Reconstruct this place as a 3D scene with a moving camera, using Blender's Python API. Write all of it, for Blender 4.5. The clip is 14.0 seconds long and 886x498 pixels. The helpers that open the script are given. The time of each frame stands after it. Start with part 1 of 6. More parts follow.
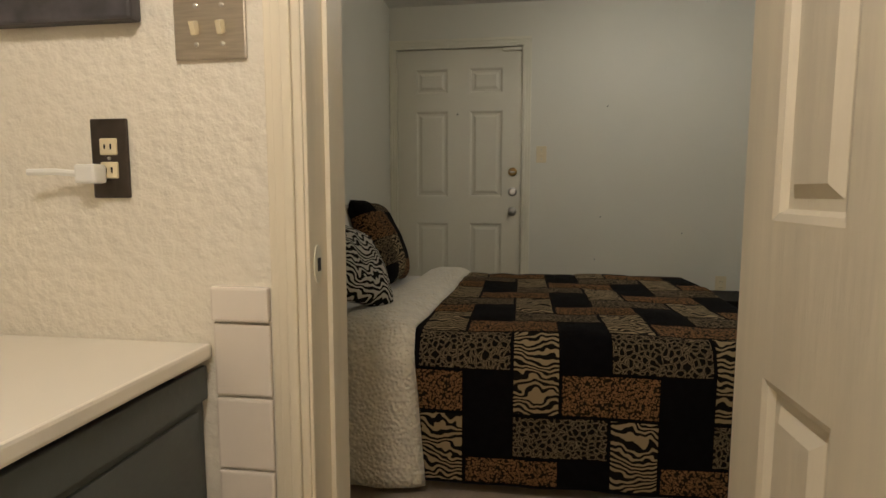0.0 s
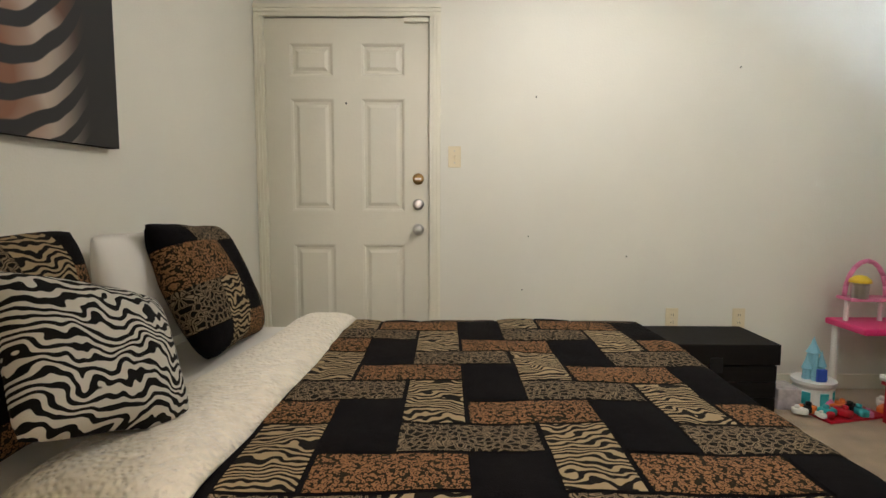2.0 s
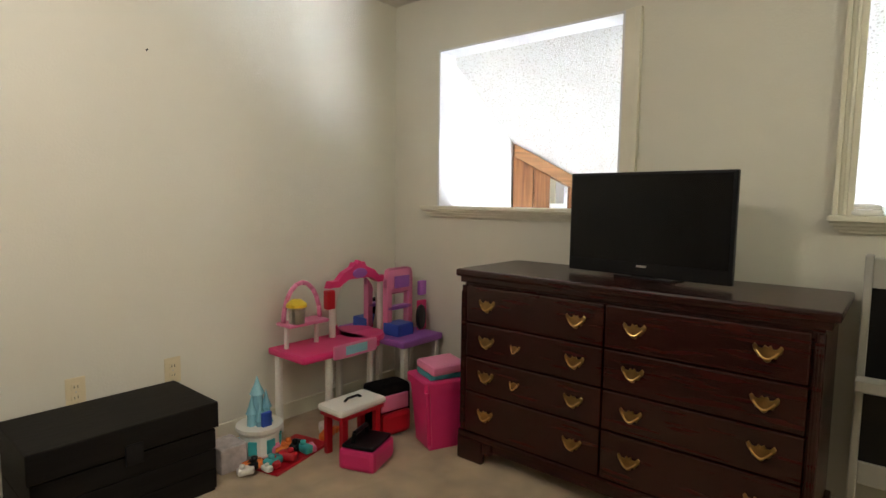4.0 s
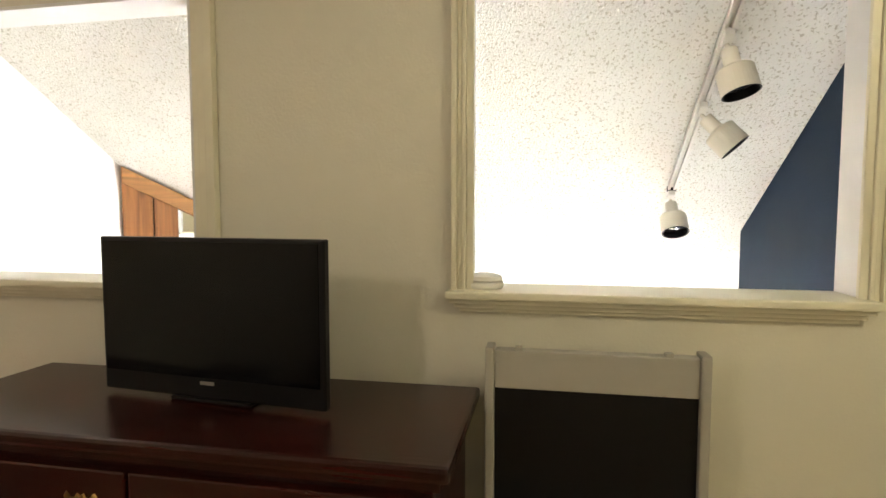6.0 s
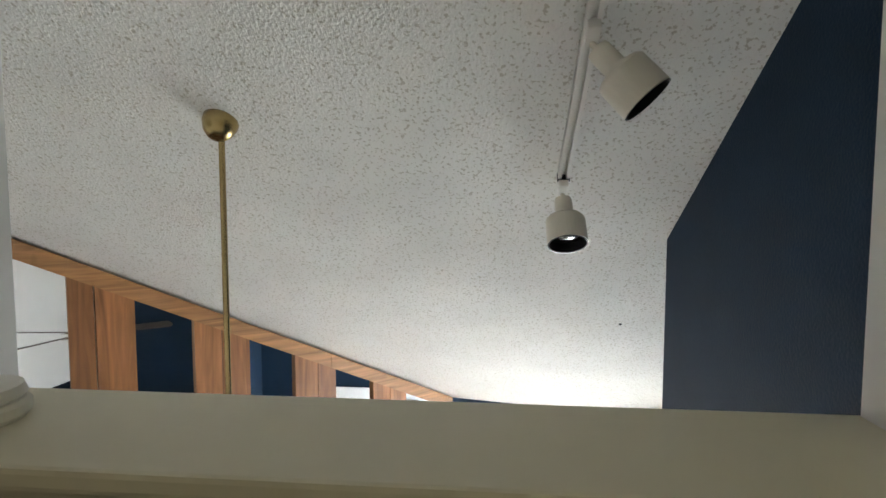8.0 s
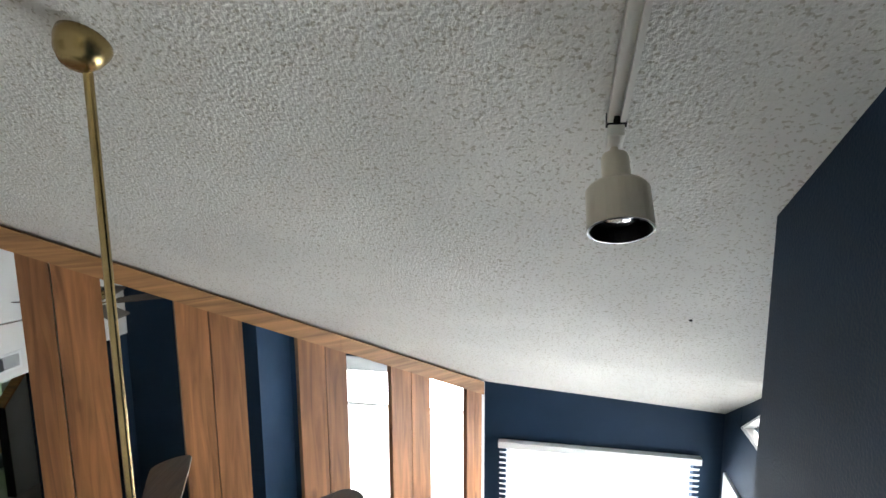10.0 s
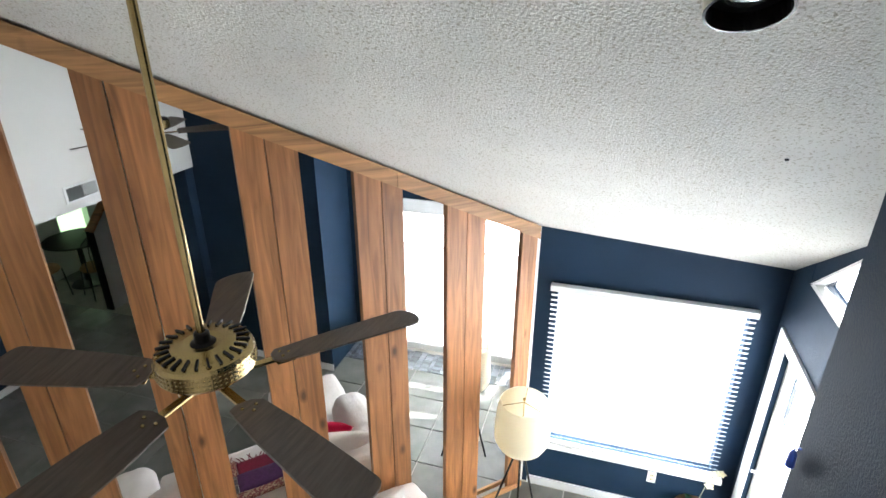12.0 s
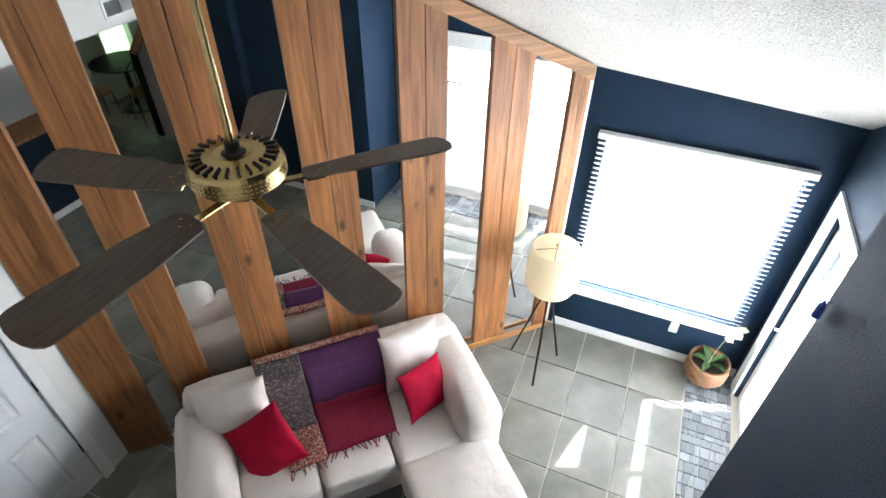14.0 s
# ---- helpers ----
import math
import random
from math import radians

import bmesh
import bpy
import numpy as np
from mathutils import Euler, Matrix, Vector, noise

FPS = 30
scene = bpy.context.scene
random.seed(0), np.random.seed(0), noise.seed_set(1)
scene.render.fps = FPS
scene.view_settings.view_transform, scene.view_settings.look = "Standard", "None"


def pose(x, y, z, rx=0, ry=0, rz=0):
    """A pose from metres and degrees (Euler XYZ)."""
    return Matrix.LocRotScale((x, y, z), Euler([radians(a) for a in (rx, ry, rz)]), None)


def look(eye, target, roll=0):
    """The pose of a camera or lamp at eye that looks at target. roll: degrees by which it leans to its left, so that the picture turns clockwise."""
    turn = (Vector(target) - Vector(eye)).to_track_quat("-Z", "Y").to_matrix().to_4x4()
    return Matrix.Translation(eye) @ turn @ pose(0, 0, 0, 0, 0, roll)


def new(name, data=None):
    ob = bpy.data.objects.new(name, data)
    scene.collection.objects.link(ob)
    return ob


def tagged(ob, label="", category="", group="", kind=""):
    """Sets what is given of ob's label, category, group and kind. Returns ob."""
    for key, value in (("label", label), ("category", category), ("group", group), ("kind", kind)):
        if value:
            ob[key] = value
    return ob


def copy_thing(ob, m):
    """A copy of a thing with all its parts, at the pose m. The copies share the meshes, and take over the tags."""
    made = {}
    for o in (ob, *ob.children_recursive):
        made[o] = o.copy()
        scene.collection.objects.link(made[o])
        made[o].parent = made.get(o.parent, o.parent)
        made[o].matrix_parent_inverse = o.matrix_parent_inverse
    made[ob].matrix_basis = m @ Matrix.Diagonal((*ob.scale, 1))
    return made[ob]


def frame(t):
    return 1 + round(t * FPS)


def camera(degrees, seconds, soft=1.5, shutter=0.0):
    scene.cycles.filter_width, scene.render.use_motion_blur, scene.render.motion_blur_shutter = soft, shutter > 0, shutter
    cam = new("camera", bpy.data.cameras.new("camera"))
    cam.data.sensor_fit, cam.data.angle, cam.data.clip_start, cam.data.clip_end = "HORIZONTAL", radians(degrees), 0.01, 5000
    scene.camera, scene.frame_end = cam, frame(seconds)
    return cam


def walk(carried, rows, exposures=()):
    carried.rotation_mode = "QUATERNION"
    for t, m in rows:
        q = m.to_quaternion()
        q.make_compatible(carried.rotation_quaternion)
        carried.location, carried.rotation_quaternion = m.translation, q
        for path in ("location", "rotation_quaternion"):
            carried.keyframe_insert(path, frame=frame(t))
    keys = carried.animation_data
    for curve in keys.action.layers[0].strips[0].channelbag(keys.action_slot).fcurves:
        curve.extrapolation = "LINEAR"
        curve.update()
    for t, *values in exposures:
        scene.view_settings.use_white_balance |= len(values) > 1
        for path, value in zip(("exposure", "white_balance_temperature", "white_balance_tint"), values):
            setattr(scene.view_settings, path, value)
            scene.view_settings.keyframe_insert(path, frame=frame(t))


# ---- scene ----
cam = camera(77.8, 14.0)
PATH = [
    (0.0, pose(0.966, -0.252, 1.033, 84.11, 0.02, 8.29)),
    (0.5, pose(0.929, -0.052, 1.025, 84.12, -0.10, 7.46)),
    (1.0, pose(0.917, 0.159, 1.045, 84.04, -0.18, 5.72)),
    (1.5, pose(0.949, 0.448, 1.097, 83.78, -0.19, 3.66)),
    (2.0, pose(1.043, 0.662, 1.086, 84.45, -0.20, 0.35)),
    (2.5, pose(1.174, 0.913, 1.112, 84.26, -0.07, -10.77)),
    (3.0, pose(1.305, 1.098, 1.111, 84.53, -0.37, -23.62)),
    (3.5, pose(1.491, 1.201, 1.151, 84.38, -0.79, -36.07)),
    (4.0, pose(1.631, 1.255, 1.179, 84.82, -0.76, -49.92)),
    (6.3, pose(2.707, 1.168, 1.367, 86.02, 0.15, -81.71)),
    (6.5, pose(2.818, 1.120, 1.358, 85.79, 0.14, -82.92)),
    (7.0, pose(3.090, 0.979, 1.396, 85.06, -0.43, -83.54)),
    (7.5, pose(3.355, 0.877, 1.364, 86.11, -0.01, -84.70)),
    (10.0, pose(4.253, 0.719, 1.389, 81.26, 0.39, -79.10)),
    (10.5, pose(4.295, 0.734, 1.362, 77.58, 0.21, -77.56)),
    (11.0, pose(4.299, 0.752, 1.325, 73.78, -0.05, -76.01)),
    (11.5, pose(4.326, 0.759, 1.296, 69.91, 0.06, -74.44)),
    (12.0, pose(4.348, 0.758, 1.271, 65.98, -0.04, -72.96)),
    (12.5, pose(4.358, 0.751, 1.244, 62.16, -0.18, -71.59)),
    (13.0, pose(4.367, 0.738, 1.224, 58.23, -0.43, -70.09)),
    (13.5, pose(4.363, 0.728, 1.204, 54.32, -0.52, -68.60)),
    (14.0, pose(4.364, 0.728, 1.196, 50.29, -0.74, -67.24)),
]
walk(cam, PATH, exposures=[(0.0, 2.42, 5900, 10), (0.9, 2.78, 5750, 10), (1.5, 3.78, 5500, 13), (2.5, 3.88, 5500, 13), (4.0, 3.65, 6000, 13), (6.3, 3.58, 7150, 13), (7.0, 3.10, 6900, 13), (7.5, 2.10, 6650, 10), (7.7, 1.90, 6500, 10), (9.8, 1.47, 6300, 10), (11.0, 1.60, 6300, 10), (12.0, 1.87, 6200, 10), (14.0, 1.94, 6150, 10)])

# ---- world and light ----
SUN_TRAVEL = Vector((-0.143, 0.44, -1.0)).normalized()
world = bpy.data.worlds.new("world")
scene.world = world
world.use_nodes = True
wn = world.node_tree
sky = wn.nodes.new("ShaderNodeTexSky")
sky.sky_type = "NISHITA"
sky.sun_disc = False
sky.sun_elevation = math.asin(-SUN_TRAVEL.z)
sky.sun_rotation = math.atan2(-SUN_TRAVEL.x, -SUN_TRAVEL.y)
wn.links.new(sky.outputs["Color"], wn.nodes["Background"].inputs["Color"])
wn.nodes["Background"].inputs["Strength"].default_value = 0.06


def lamp(name, kind, energy, colour, m, size=0.2, size_y=None):
    data = bpy.data.lights.new(name, kind)
    data.energy, data.color = energy, colour
    if kind == "AREA":
        data.shape, data.size, data.size_y = "RECTANGLE", size, size_y or size
    elif kind == "SUN":
        data.angle = radians(0.6)
    else:
        data.shadow_soft_size = size
    ob = new(name, data)
    ob.matrix_world = m
    return ob


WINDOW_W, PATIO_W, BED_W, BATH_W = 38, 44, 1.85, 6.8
lamp("sun", "SUN", 5.0, (1.0, 0.95, 0.87), look((7, -3, 4), Vector((7, -3, 4)) + SUN_TRAVEL))
lamp("window_daylight", "AREA", WINDOW_W, (0.93, 0.97, 1.0), look((8.25, 0.335, -1.45), (0, 0.335, -1.45)), 1.42, 1.5)
lamp("patio_daylight", "AREA", PATIO_W, (0.95, 0.98, 1.0), look((7.11, -0.64, -1.75), (7.11, 5, -1.75)), 1.5, 1.75)
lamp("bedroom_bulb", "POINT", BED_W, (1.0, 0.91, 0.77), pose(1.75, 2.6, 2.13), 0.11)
lamp("bathroom_bulb", "POINT", BATH_W, (1.0, 0.85, 0.68), pose(0.75, -0.25, 2.05), 0.08)
# added fill for the yellow-green light low on the east wall, source unknown
lamp("alcove_fill", "POINT", 1.4, (0.97, 0.95, 0.70), pose(2.75, 0.05, 2.13), 0.09)

# ---- materials ----


def material(name, colour, rough=0.5, metal=0.0, vary=0.12, scale=6.0, bump=0.0, bump_scale=60.0, bump_kind="noise", detail=4.0, stretch=(1, 1, 1), spots=None, sheen=0.0, random_vary=0.0, spec=None):
    m = bpy.data.materials.new(name)
    m.use_nodes = True
    nt = m.node_tree
    b = nt.nodes["Principled BSDF"]
    b.inputs["Roughness"].default_value = rough
    b.inputs["Metallic"].default_value = metal
    if spec is not None:
        b.inputs["Specular IOR Level"].default_value = spec
    if sheen:
        b.inputs["Sheen Weight"].default_value = sheen
    tc = nt.nodes.new("ShaderNodeTexCoord")
    mp = nt.nodes.new("ShaderNodeMapping")
    mp.inputs["Scale"].default_value = stretch
    nt.links.new(tc.outputs["Object"], mp.inputs["Vector"])
    n1 = nt.nodes.new("ShaderNodeTexNoise")
    n1.inputs["Scale"].default_value, n1.inputs["Detail"].default_value = scale, 6
    nt.links.new(mp.outputs["Vector"], n1.inputs["Vector"])
    ramp = nt.nodes.new("ShaderNodeValToRGB")
    c = Vector(colour)
    lo, hi = c * (1 - vary), c * (1 + vary)
    ramp.color_ramp.elements[0].position, ramp.color_ramp.elements[1].position = 0.3, 0.7
    ramp.color_ramp.elements[0].color = (*lo, 1)
    ramp.color_ramp.elements[1].color = (*hi, 1)
    nt.links.new(n1.outputs["Fac"], ramp.inputs["Fac"])
    out = ramp.outputs["Color"]
    if random_vary:
        oi = nt.nodes.new("ShaderNodeObjectInfo")
        mr = nt.nodes.new("ShaderNodeMapRange")
        mr.inputs["To Min"].default_value, mr.inputs["To Max"].default_value = 1 - random_vary, 1 + random_vary
        nt.links.new(oi.outputs["Random"], mr.inputs["Value"])
        hs = nt.nodes.new("ShaderNodeHueSaturation")
        nt.links.new(mr.outputs["Result"], hs.inputs["Value"])
        nt.links.new(out, hs.inputs["Color"])
        out = hs.outputs["Color"]
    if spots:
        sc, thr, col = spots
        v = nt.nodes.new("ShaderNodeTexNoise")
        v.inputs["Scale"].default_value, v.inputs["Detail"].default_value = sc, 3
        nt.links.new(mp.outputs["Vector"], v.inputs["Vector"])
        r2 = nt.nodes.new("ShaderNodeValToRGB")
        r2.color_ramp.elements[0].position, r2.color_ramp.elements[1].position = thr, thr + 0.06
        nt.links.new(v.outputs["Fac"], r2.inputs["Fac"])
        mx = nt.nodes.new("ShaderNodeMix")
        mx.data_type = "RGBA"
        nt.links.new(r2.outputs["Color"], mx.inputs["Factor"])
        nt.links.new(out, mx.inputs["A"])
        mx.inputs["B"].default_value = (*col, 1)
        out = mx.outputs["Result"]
    nt.links.new(out, b.inputs["Base Color"])
    if bump:
        if bump_kind == "voronoi":
            t = nt.nodes.new("ShaderNodeTexVoronoi")
            t.feature = "SMOOTH_F1"
            src = t.outputs["Distance"]
        else:
            t = nt.nodes.new("ShaderNodeTexNoise")
            t.inputs["Detail"].default_value = detail
            src = t.outputs["Fac"]
        t.inputs["Scale"].default_value = bump_scale
        nt.links.new(mp.outputs["Vector"], t.inputs["Vector"])
        bp = nt.nodes.new("ShaderNodeBump")
        bp.inputs["Strength"].default_value = bump
        bp.inputs["Distance"].default_value = 0.01
        nt.links.new(src, bp.inputs["Height"])
        nt.links.new(bp.outputs["Normal"], b.inputs["Normal"])
    return m


def fabric(name, kind, scale, a, c, rough=0.9, coord="UV", swirl=2.6):
    """Printed fleece: zebra stripes or leopard rosettes, in two colours, over the cloth's own coordinates in metres."""
    m = bpy.data.materials.new(name)
    m.use_nodes = True
    nt = m.node_tree
    b = nt.nodes["Principled BSDF"]
    b.inputs["Roughness"].default_value = rough
    b.inputs["Sheen Weight"].default_value = 0.0
    b.inputs["Specular IOR Level"].default_value = 0.1
    tc = nt.nodes.new("ShaderNodeTexCoord")
    nz = nt.nodes.new("ShaderNodeTexNoise")
    nz.inputs["Scale"].default_value, nz.inputs["Detail"].default_value = scale * (0.55 if kind == "zebra" else 0.45), 2
    nt.links.new(tc.outputs[coord], nz.inputs["Vector"])
    ad = nt.nodes.new("ShaderNodeMix")
    ad.data_type = "VECTOR"
    ad.inputs["Factor"].default_value = {"zebra": 0.13, "leopard": 0.022}.get(kind, 0.012)
    nt.links.new(tc.outputs[coord], ad.inputs["A"])
    nt.links.new(nz.outputs["Color"], ad.inputs["B"])
    ramp = nt.nodes.new("ShaderNodeValToRGB")
    if kind == "zebra":
        t = nt.nodes.new("ShaderNodeTexWave")
        t.bands_direction = "Y"
        t.inputs["Scale"].default_value = scale
        t.inputs["Distortion"].default_value = swirl
        t.inputs["Detail"].default_value = 1.0
        t.inputs["Detail Scale"].default_value = 0.6
        src = t.outputs["Fac"]
        stops = [(0.0, a), (0.46, a), (0.54, c), (1.0, c)]
    else:
        t = nt.nodes.new("ShaderNodeTexVoronoi")
        t.inputs["Scale"].default_value = scale
        if kind == "leopard":
            t.feature = "DISTANCE_TO_EDGE"
        src = t.outputs["Distance"]
        stops = [(0.0, c), (0.22, c), (0.27, a), (0.5, a), (0.56, c), (1.0, c)] if kind == "cheetah" else [(0.0, a), (0.02, a), (0.05, c), (0.10, c), (0.15, a), (1.0, a)]
    nt.links.new(ad.outputs["Result"], t.inputs["Vector"])
    els = ramp.color_ramp.elements
    for k, (p, col) in enumerate(stops):
        e = els[k] if k < 2 else els.new(p)
        e.position, e.color = p, (*col, 1)
    nt.links.new(src, ramp.inputs["Fac"])
    nt.links.new(ramp.outputs["Color"], b.inputs["Base Color"])
    fn = nt.nodes.new("ShaderNodeTexNoise")
    fn.inputs["Scale"].default_value = 350
    nt.links.new(tc.outputs[coord], fn.inputs["Vector"])
    bp = nt.nodes.new("ShaderNodeBump")
    bp.inputs["Strength"].default_value, bp.inputs["Distance"].default_value = 0.4, 0.004
    nt.links.new(fn.outputs["Fac"], bp.inputs["Height"])
    nt.links.new(bp.outputs["Normal"], b.inputs["Normal"])
    return m


def cedar(name, colour, grain=(14, 14, 0.9)):
    """Plank wood: long grain along z, knots, some shift from plank to plank."""
    m = bpy.data.materials.new(name)
    m.use_nodes = True
    nt = m.node_tree
    b = nt.nodes["Principled BSDF"]
    b.inputs["Roughness"].default_value = 0.5
    tc = nt.nodes.new("ShaderNodeTexCoord")
    oi = nt.nodes.new("ShaderNodeObjectInfo")
    sh = nt.nodes.new("ShaderNodeVectorMath")
    sh.operation = "SCALE"
    sh.inputs[0].default_value = (3.1, 7.7, 5.3)
    nt.links.new(oi.outputs["Random"], sh.inputs["Scale"])
    av = nt.nodes.new("ShaderNodeVectorMath")
    nt.links.new(tc.outputs["Object"], av.inputs[0])
    nt.links.new(sh.outputs["Vector"], av.inputs[1])
    mp = nt.nodes.new("ShaderNodeMapping")
    mp.inputs["Scale"].default_value = grain
    nt.links.new(av.outputs["Vector"], mp.inputs["Vector"])
    g = nt.nodes.new("ShaderNodeTexNoise")
    g.inputs["Scale"].default_value, g.inputs["Detail"].default_value, g.inputs["Distortion"].default_value = 1.6, 8, 1.2
    nt.links.new(mp.outputs["Vector"], g.inputs["Vector"])
    ramp = nt.nodes.new("ShaderNodeValToRGB")
    c = Vector(colour)
    ramp.color_ramp.elements[0].position, ramp.color_ramp.elements[0].color = 0.28, (*(c * 0.52), 1)
    ramp.color_ramp.elements[1].position, ramp.color_ramp.elements[1].color = 0.72, (*(c * 1.34), 1)
    nt.links.new(g.outputs["Fac"], ramp.inputs["Fac"])
    k = nt.nodes.new("ShaderNodeTexVoronoi")
    k.inputs["Scale"].default_value = 1.0
    mk = nt.nodes.new("ShaderNodeMapping")
    mk.inputs["Scale"].default_value = (5.3, 4.1, 2.3)
    nt.links.new(av.outputs["Vector"], mk.inputs["Vector"])
    nt.links.new(mk.outputs["Vector"], k.inputs["Vector"])
    kr = nt.nodes.new("ShaderNodeValToRGB")
    kr.color_ramp.elements[0].position, kr.color_ramp.elements[0].color = 0.05, (1, 1, 1, 1)
    kr.color_ramp.elements[1].position, kr.color_ramp.elements[1].color = 0.16, (0, 0, 0, 1)
    nt.links.new(k.outputs["Distance"], kr.inputs["Fac"])
    mx = nt.nodes.new("ShaderNodeMix")
    mx.data_type = "RGBA"
    nt.links.new(kr.outputs["Color"], mx.inputs["Factor"])
    nt.links.new(ramp.outputs["Color"], mx.inputs["A"])
    mx.inputs["B"].default_value = (*(c * 0.22), 1)
    hs = nt.nodes.new("ShaderNodeHueSaturation")
    mr = nt.nodes.new("ShaderNodeMapRange")
    mr.inputs["To Min"].default_value, mr.inputs["To Max"].default_value = 0.78, 1.2
    nt.links.new(oi.outputs["Random"], mr.inputs["Value"])
    nt.links.new(mr.outputs["Result"], hs.inputs["Value"])
    nt.links.new(mx.outputs["Result"], hs.inputs["Color"])
    nt.links.new(hs.outputs["Color"], b.inputs["Base Color"])
    bp = nt.nodes.new("ShaderNodeBump")
    bp.inputs["Strength"].default_value, bp.inputs["Distance"].default_value = 0.35, 0.004
    nt.links.new(g.outputs["Fac"], bp.inputs["Height"])
    nt.links.new(bp.outputs["Normal"], b.inputs["Normal"])
    return m


def canvas_print(name):
    """Curved dark stripes over tawny and cream patches, fading to black along one side."""
    m = bpy.data.materials.new(name)
    m.use_nodes = True
    nt = m.node_tree
    b = nt.nodes["Principled BSDF"]
    b.inputs["Roughness"].default_value = 0.6
    tc = nt.nodes.new("ShaderNodeTexCoord")
    mp = nt.nodes.new("ShaderNodeMapping")
    mp.inputs["Location"].default_value = (0.0, 0.06, -0.30)
    mp.inputs["Scale"].default_value = (0.0, 1.5, 0.85)
    nt.links.new(tc.outputs["Object"], mp.inputs["Vector"])
    w = nt.nodes.new("ShaderNodeTexWave")
    w.wave_type, w.rings_direction = "RINGS", "SPHERICAL"
    w.inputs["Scale"].default_value, w.inputs["Distortion"].default_value = 4.6, 3.2
    w.inputs["Detail"].default_value, w.inputs["Detail Scale"].default_value = 1.5, 0.7
    nt.links.new(mp.outputs["Vector"], w.inputs["Vector"])
    n = nt.nodes.new("ShaderNodeTexNoise")
    n.inputs["Scale"].default_value, n.inputs["Detail"].default_value = 3.2, 2
    nt.links.new(tc.outputs["Object"], n.inputs["Vector"])
    tone = nt.nodes.new("ShaderNodeValToRGB")
    tone.color_ramp.elements[0].position, tone.color_ramp.elements[0].color = 0.42, (0.24, 0.10, 0.045, 1)
    tone.color_ramp.elements[1].position, tone.color_ramp.elements[1].color = 0.62, (0.52, 0.42, 0.33, 1)
    nt.links.new(n.outputs["Fac"], tone.inputs["Fac"])
    cut = nt.nodes.new("ShaderNodeValToRGB")
    cut.color_ramp.elements[0].position, cut.color_ramp.elements[1].position = 0.42, 0.56
    nt.links.new(w.outputs["Fac"], cut.inputs["Fac"])
    sx = nt.nodes.new("ShaderNodeSeparateXYZ")
    nt.links.new(tc.outputs["Object"], sx.inputs["Vector"])
    edge = nt.nodes.new("ShaderNodeMapRange")
    edge.interpolation_type = "SMOOTHSTEP"
    edge.inputs["From Min"].default_value, edge.inputs["From Max"].default_value = 0.26, 0.06
    nt.links.new(sx.outputs["Y"], edge.inputs["Value"])
    mul = nt.nodes.new("ShaderNodeMath")
    mul.operation = "MULTIPLY"
    nt.links.new(cut.outputs["Color"], mul.inputs[0])
    nt.links.new(edge.outputs["Result"], mul.inputs[1])
    mx = nt.nodes.new("ShaderNodeMix")
    mx.data_type = "RGBA"
    nt.links.new(mul.outputs["Value"], mx.inputs["Factor"])
    mx.inputs["A"].default_value = (0.008, 0.006, 0.006, 1)
    nt.links.new(tone.outputs["Color"], mx.inputs["B"])
    nt.links.new(mx.outputs["Result"], b.inputs["Base Color"])
    return m


def glow(name, colour, strength):
    m = bpy.data.materials.new(name)
    m.use_nodes = True
    b = m.node_tree.nodes["Principled BSDF"]
    b.inputs["Base Color"].default_value = (*colour, 1)
    b.inputs["Emission Color"].default_value = (*colour, 1)
    b.inputs["Emission Strength"].default_value = strength
    return m


def translucent(name, colour, amount):
    m = bpy.data.materials.new(name)
    m.use_nodes = True
    nt = m.node_tree
    b = nt.nodes["Principled BSDF"]
    b.inputs["Base Color"].default_value = (*colour, 1)
    b.inputs["Roughness"].default_value = 0.6
    tr = nt.nodes.new("ShaderNodeBsdfTranslucent")
    tr.inputs["Color"].default_value = (*colour, 1)
    mx = nt.nodes.new("ShaderNodeMixShader")
    mx.inputs["Fac"].default_value = amount
    nt.links.new(b.outputs["BSDF"], mx.inputs[1])
    nt.links.new(tr.outputs["BSDF"], mx.inputs[2])
    nt.links.new(mx.outputs["Shader"], nt.nodes["Material Output"].inputs["Surface"])
    return m


def clear_glass(name):
    m = bpy.data.materials.new(name)
    m.use_nodes = True
    b = m.node_tree.nodes["Principled BSDF"]
    b.inputs["Base Color"].default_value = (1, 1, 1, 1)
    b.inputs["Transmission Weight"].default_value = 1.0
    b.inputs["Roughness"].default_value = 0.02
    b.inputs["IOR"].default_value = 1.45
    return m


M_WALL = material("wall_paint", (0.74, 0.71, 0.61), 0.6, vary=0.03, scale=1.5, bump=0.12, bump_scale=110)
M_BATHWALL = material("bath_wall_paint", (0.78, 0.72, 0.60), 0.45, vary=0.04, scale=3, bump=0.75, bump_scale=42, detail=3)
M_LRWALL = material("white_wall_paint", (0.74, 0.73, 0.70), 0.6, vary=0.03, scale=1.5, bump=0.15, bump_scale=90)
M_TRIM = material("trim_paint", (0.78, 0.74, 0.60), 0.35, vary=0.04, scale=5, bump=0.05, bump_scale=30)
M_JAMB = material("worn_jamb_paint", (0.78, 0.70, 0.54), 0.4, vary=0.10, scale=9, stretch=(1, 1, 0.15), bump=0.15, bump_scale=40)
M_DOOR = material("door_paint", (0.70, 0.66, 0.54), 0.42, vary=0.03, scale=3, bump=0.06, bump_scale=60)
M_WHITEDOOR = material("white_door_paint", (0.80, 0.82, 0.84), 0.4, vary=0.02, scale=3)
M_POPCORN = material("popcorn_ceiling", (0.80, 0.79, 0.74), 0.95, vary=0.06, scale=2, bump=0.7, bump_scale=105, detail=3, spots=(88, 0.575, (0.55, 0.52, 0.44)))
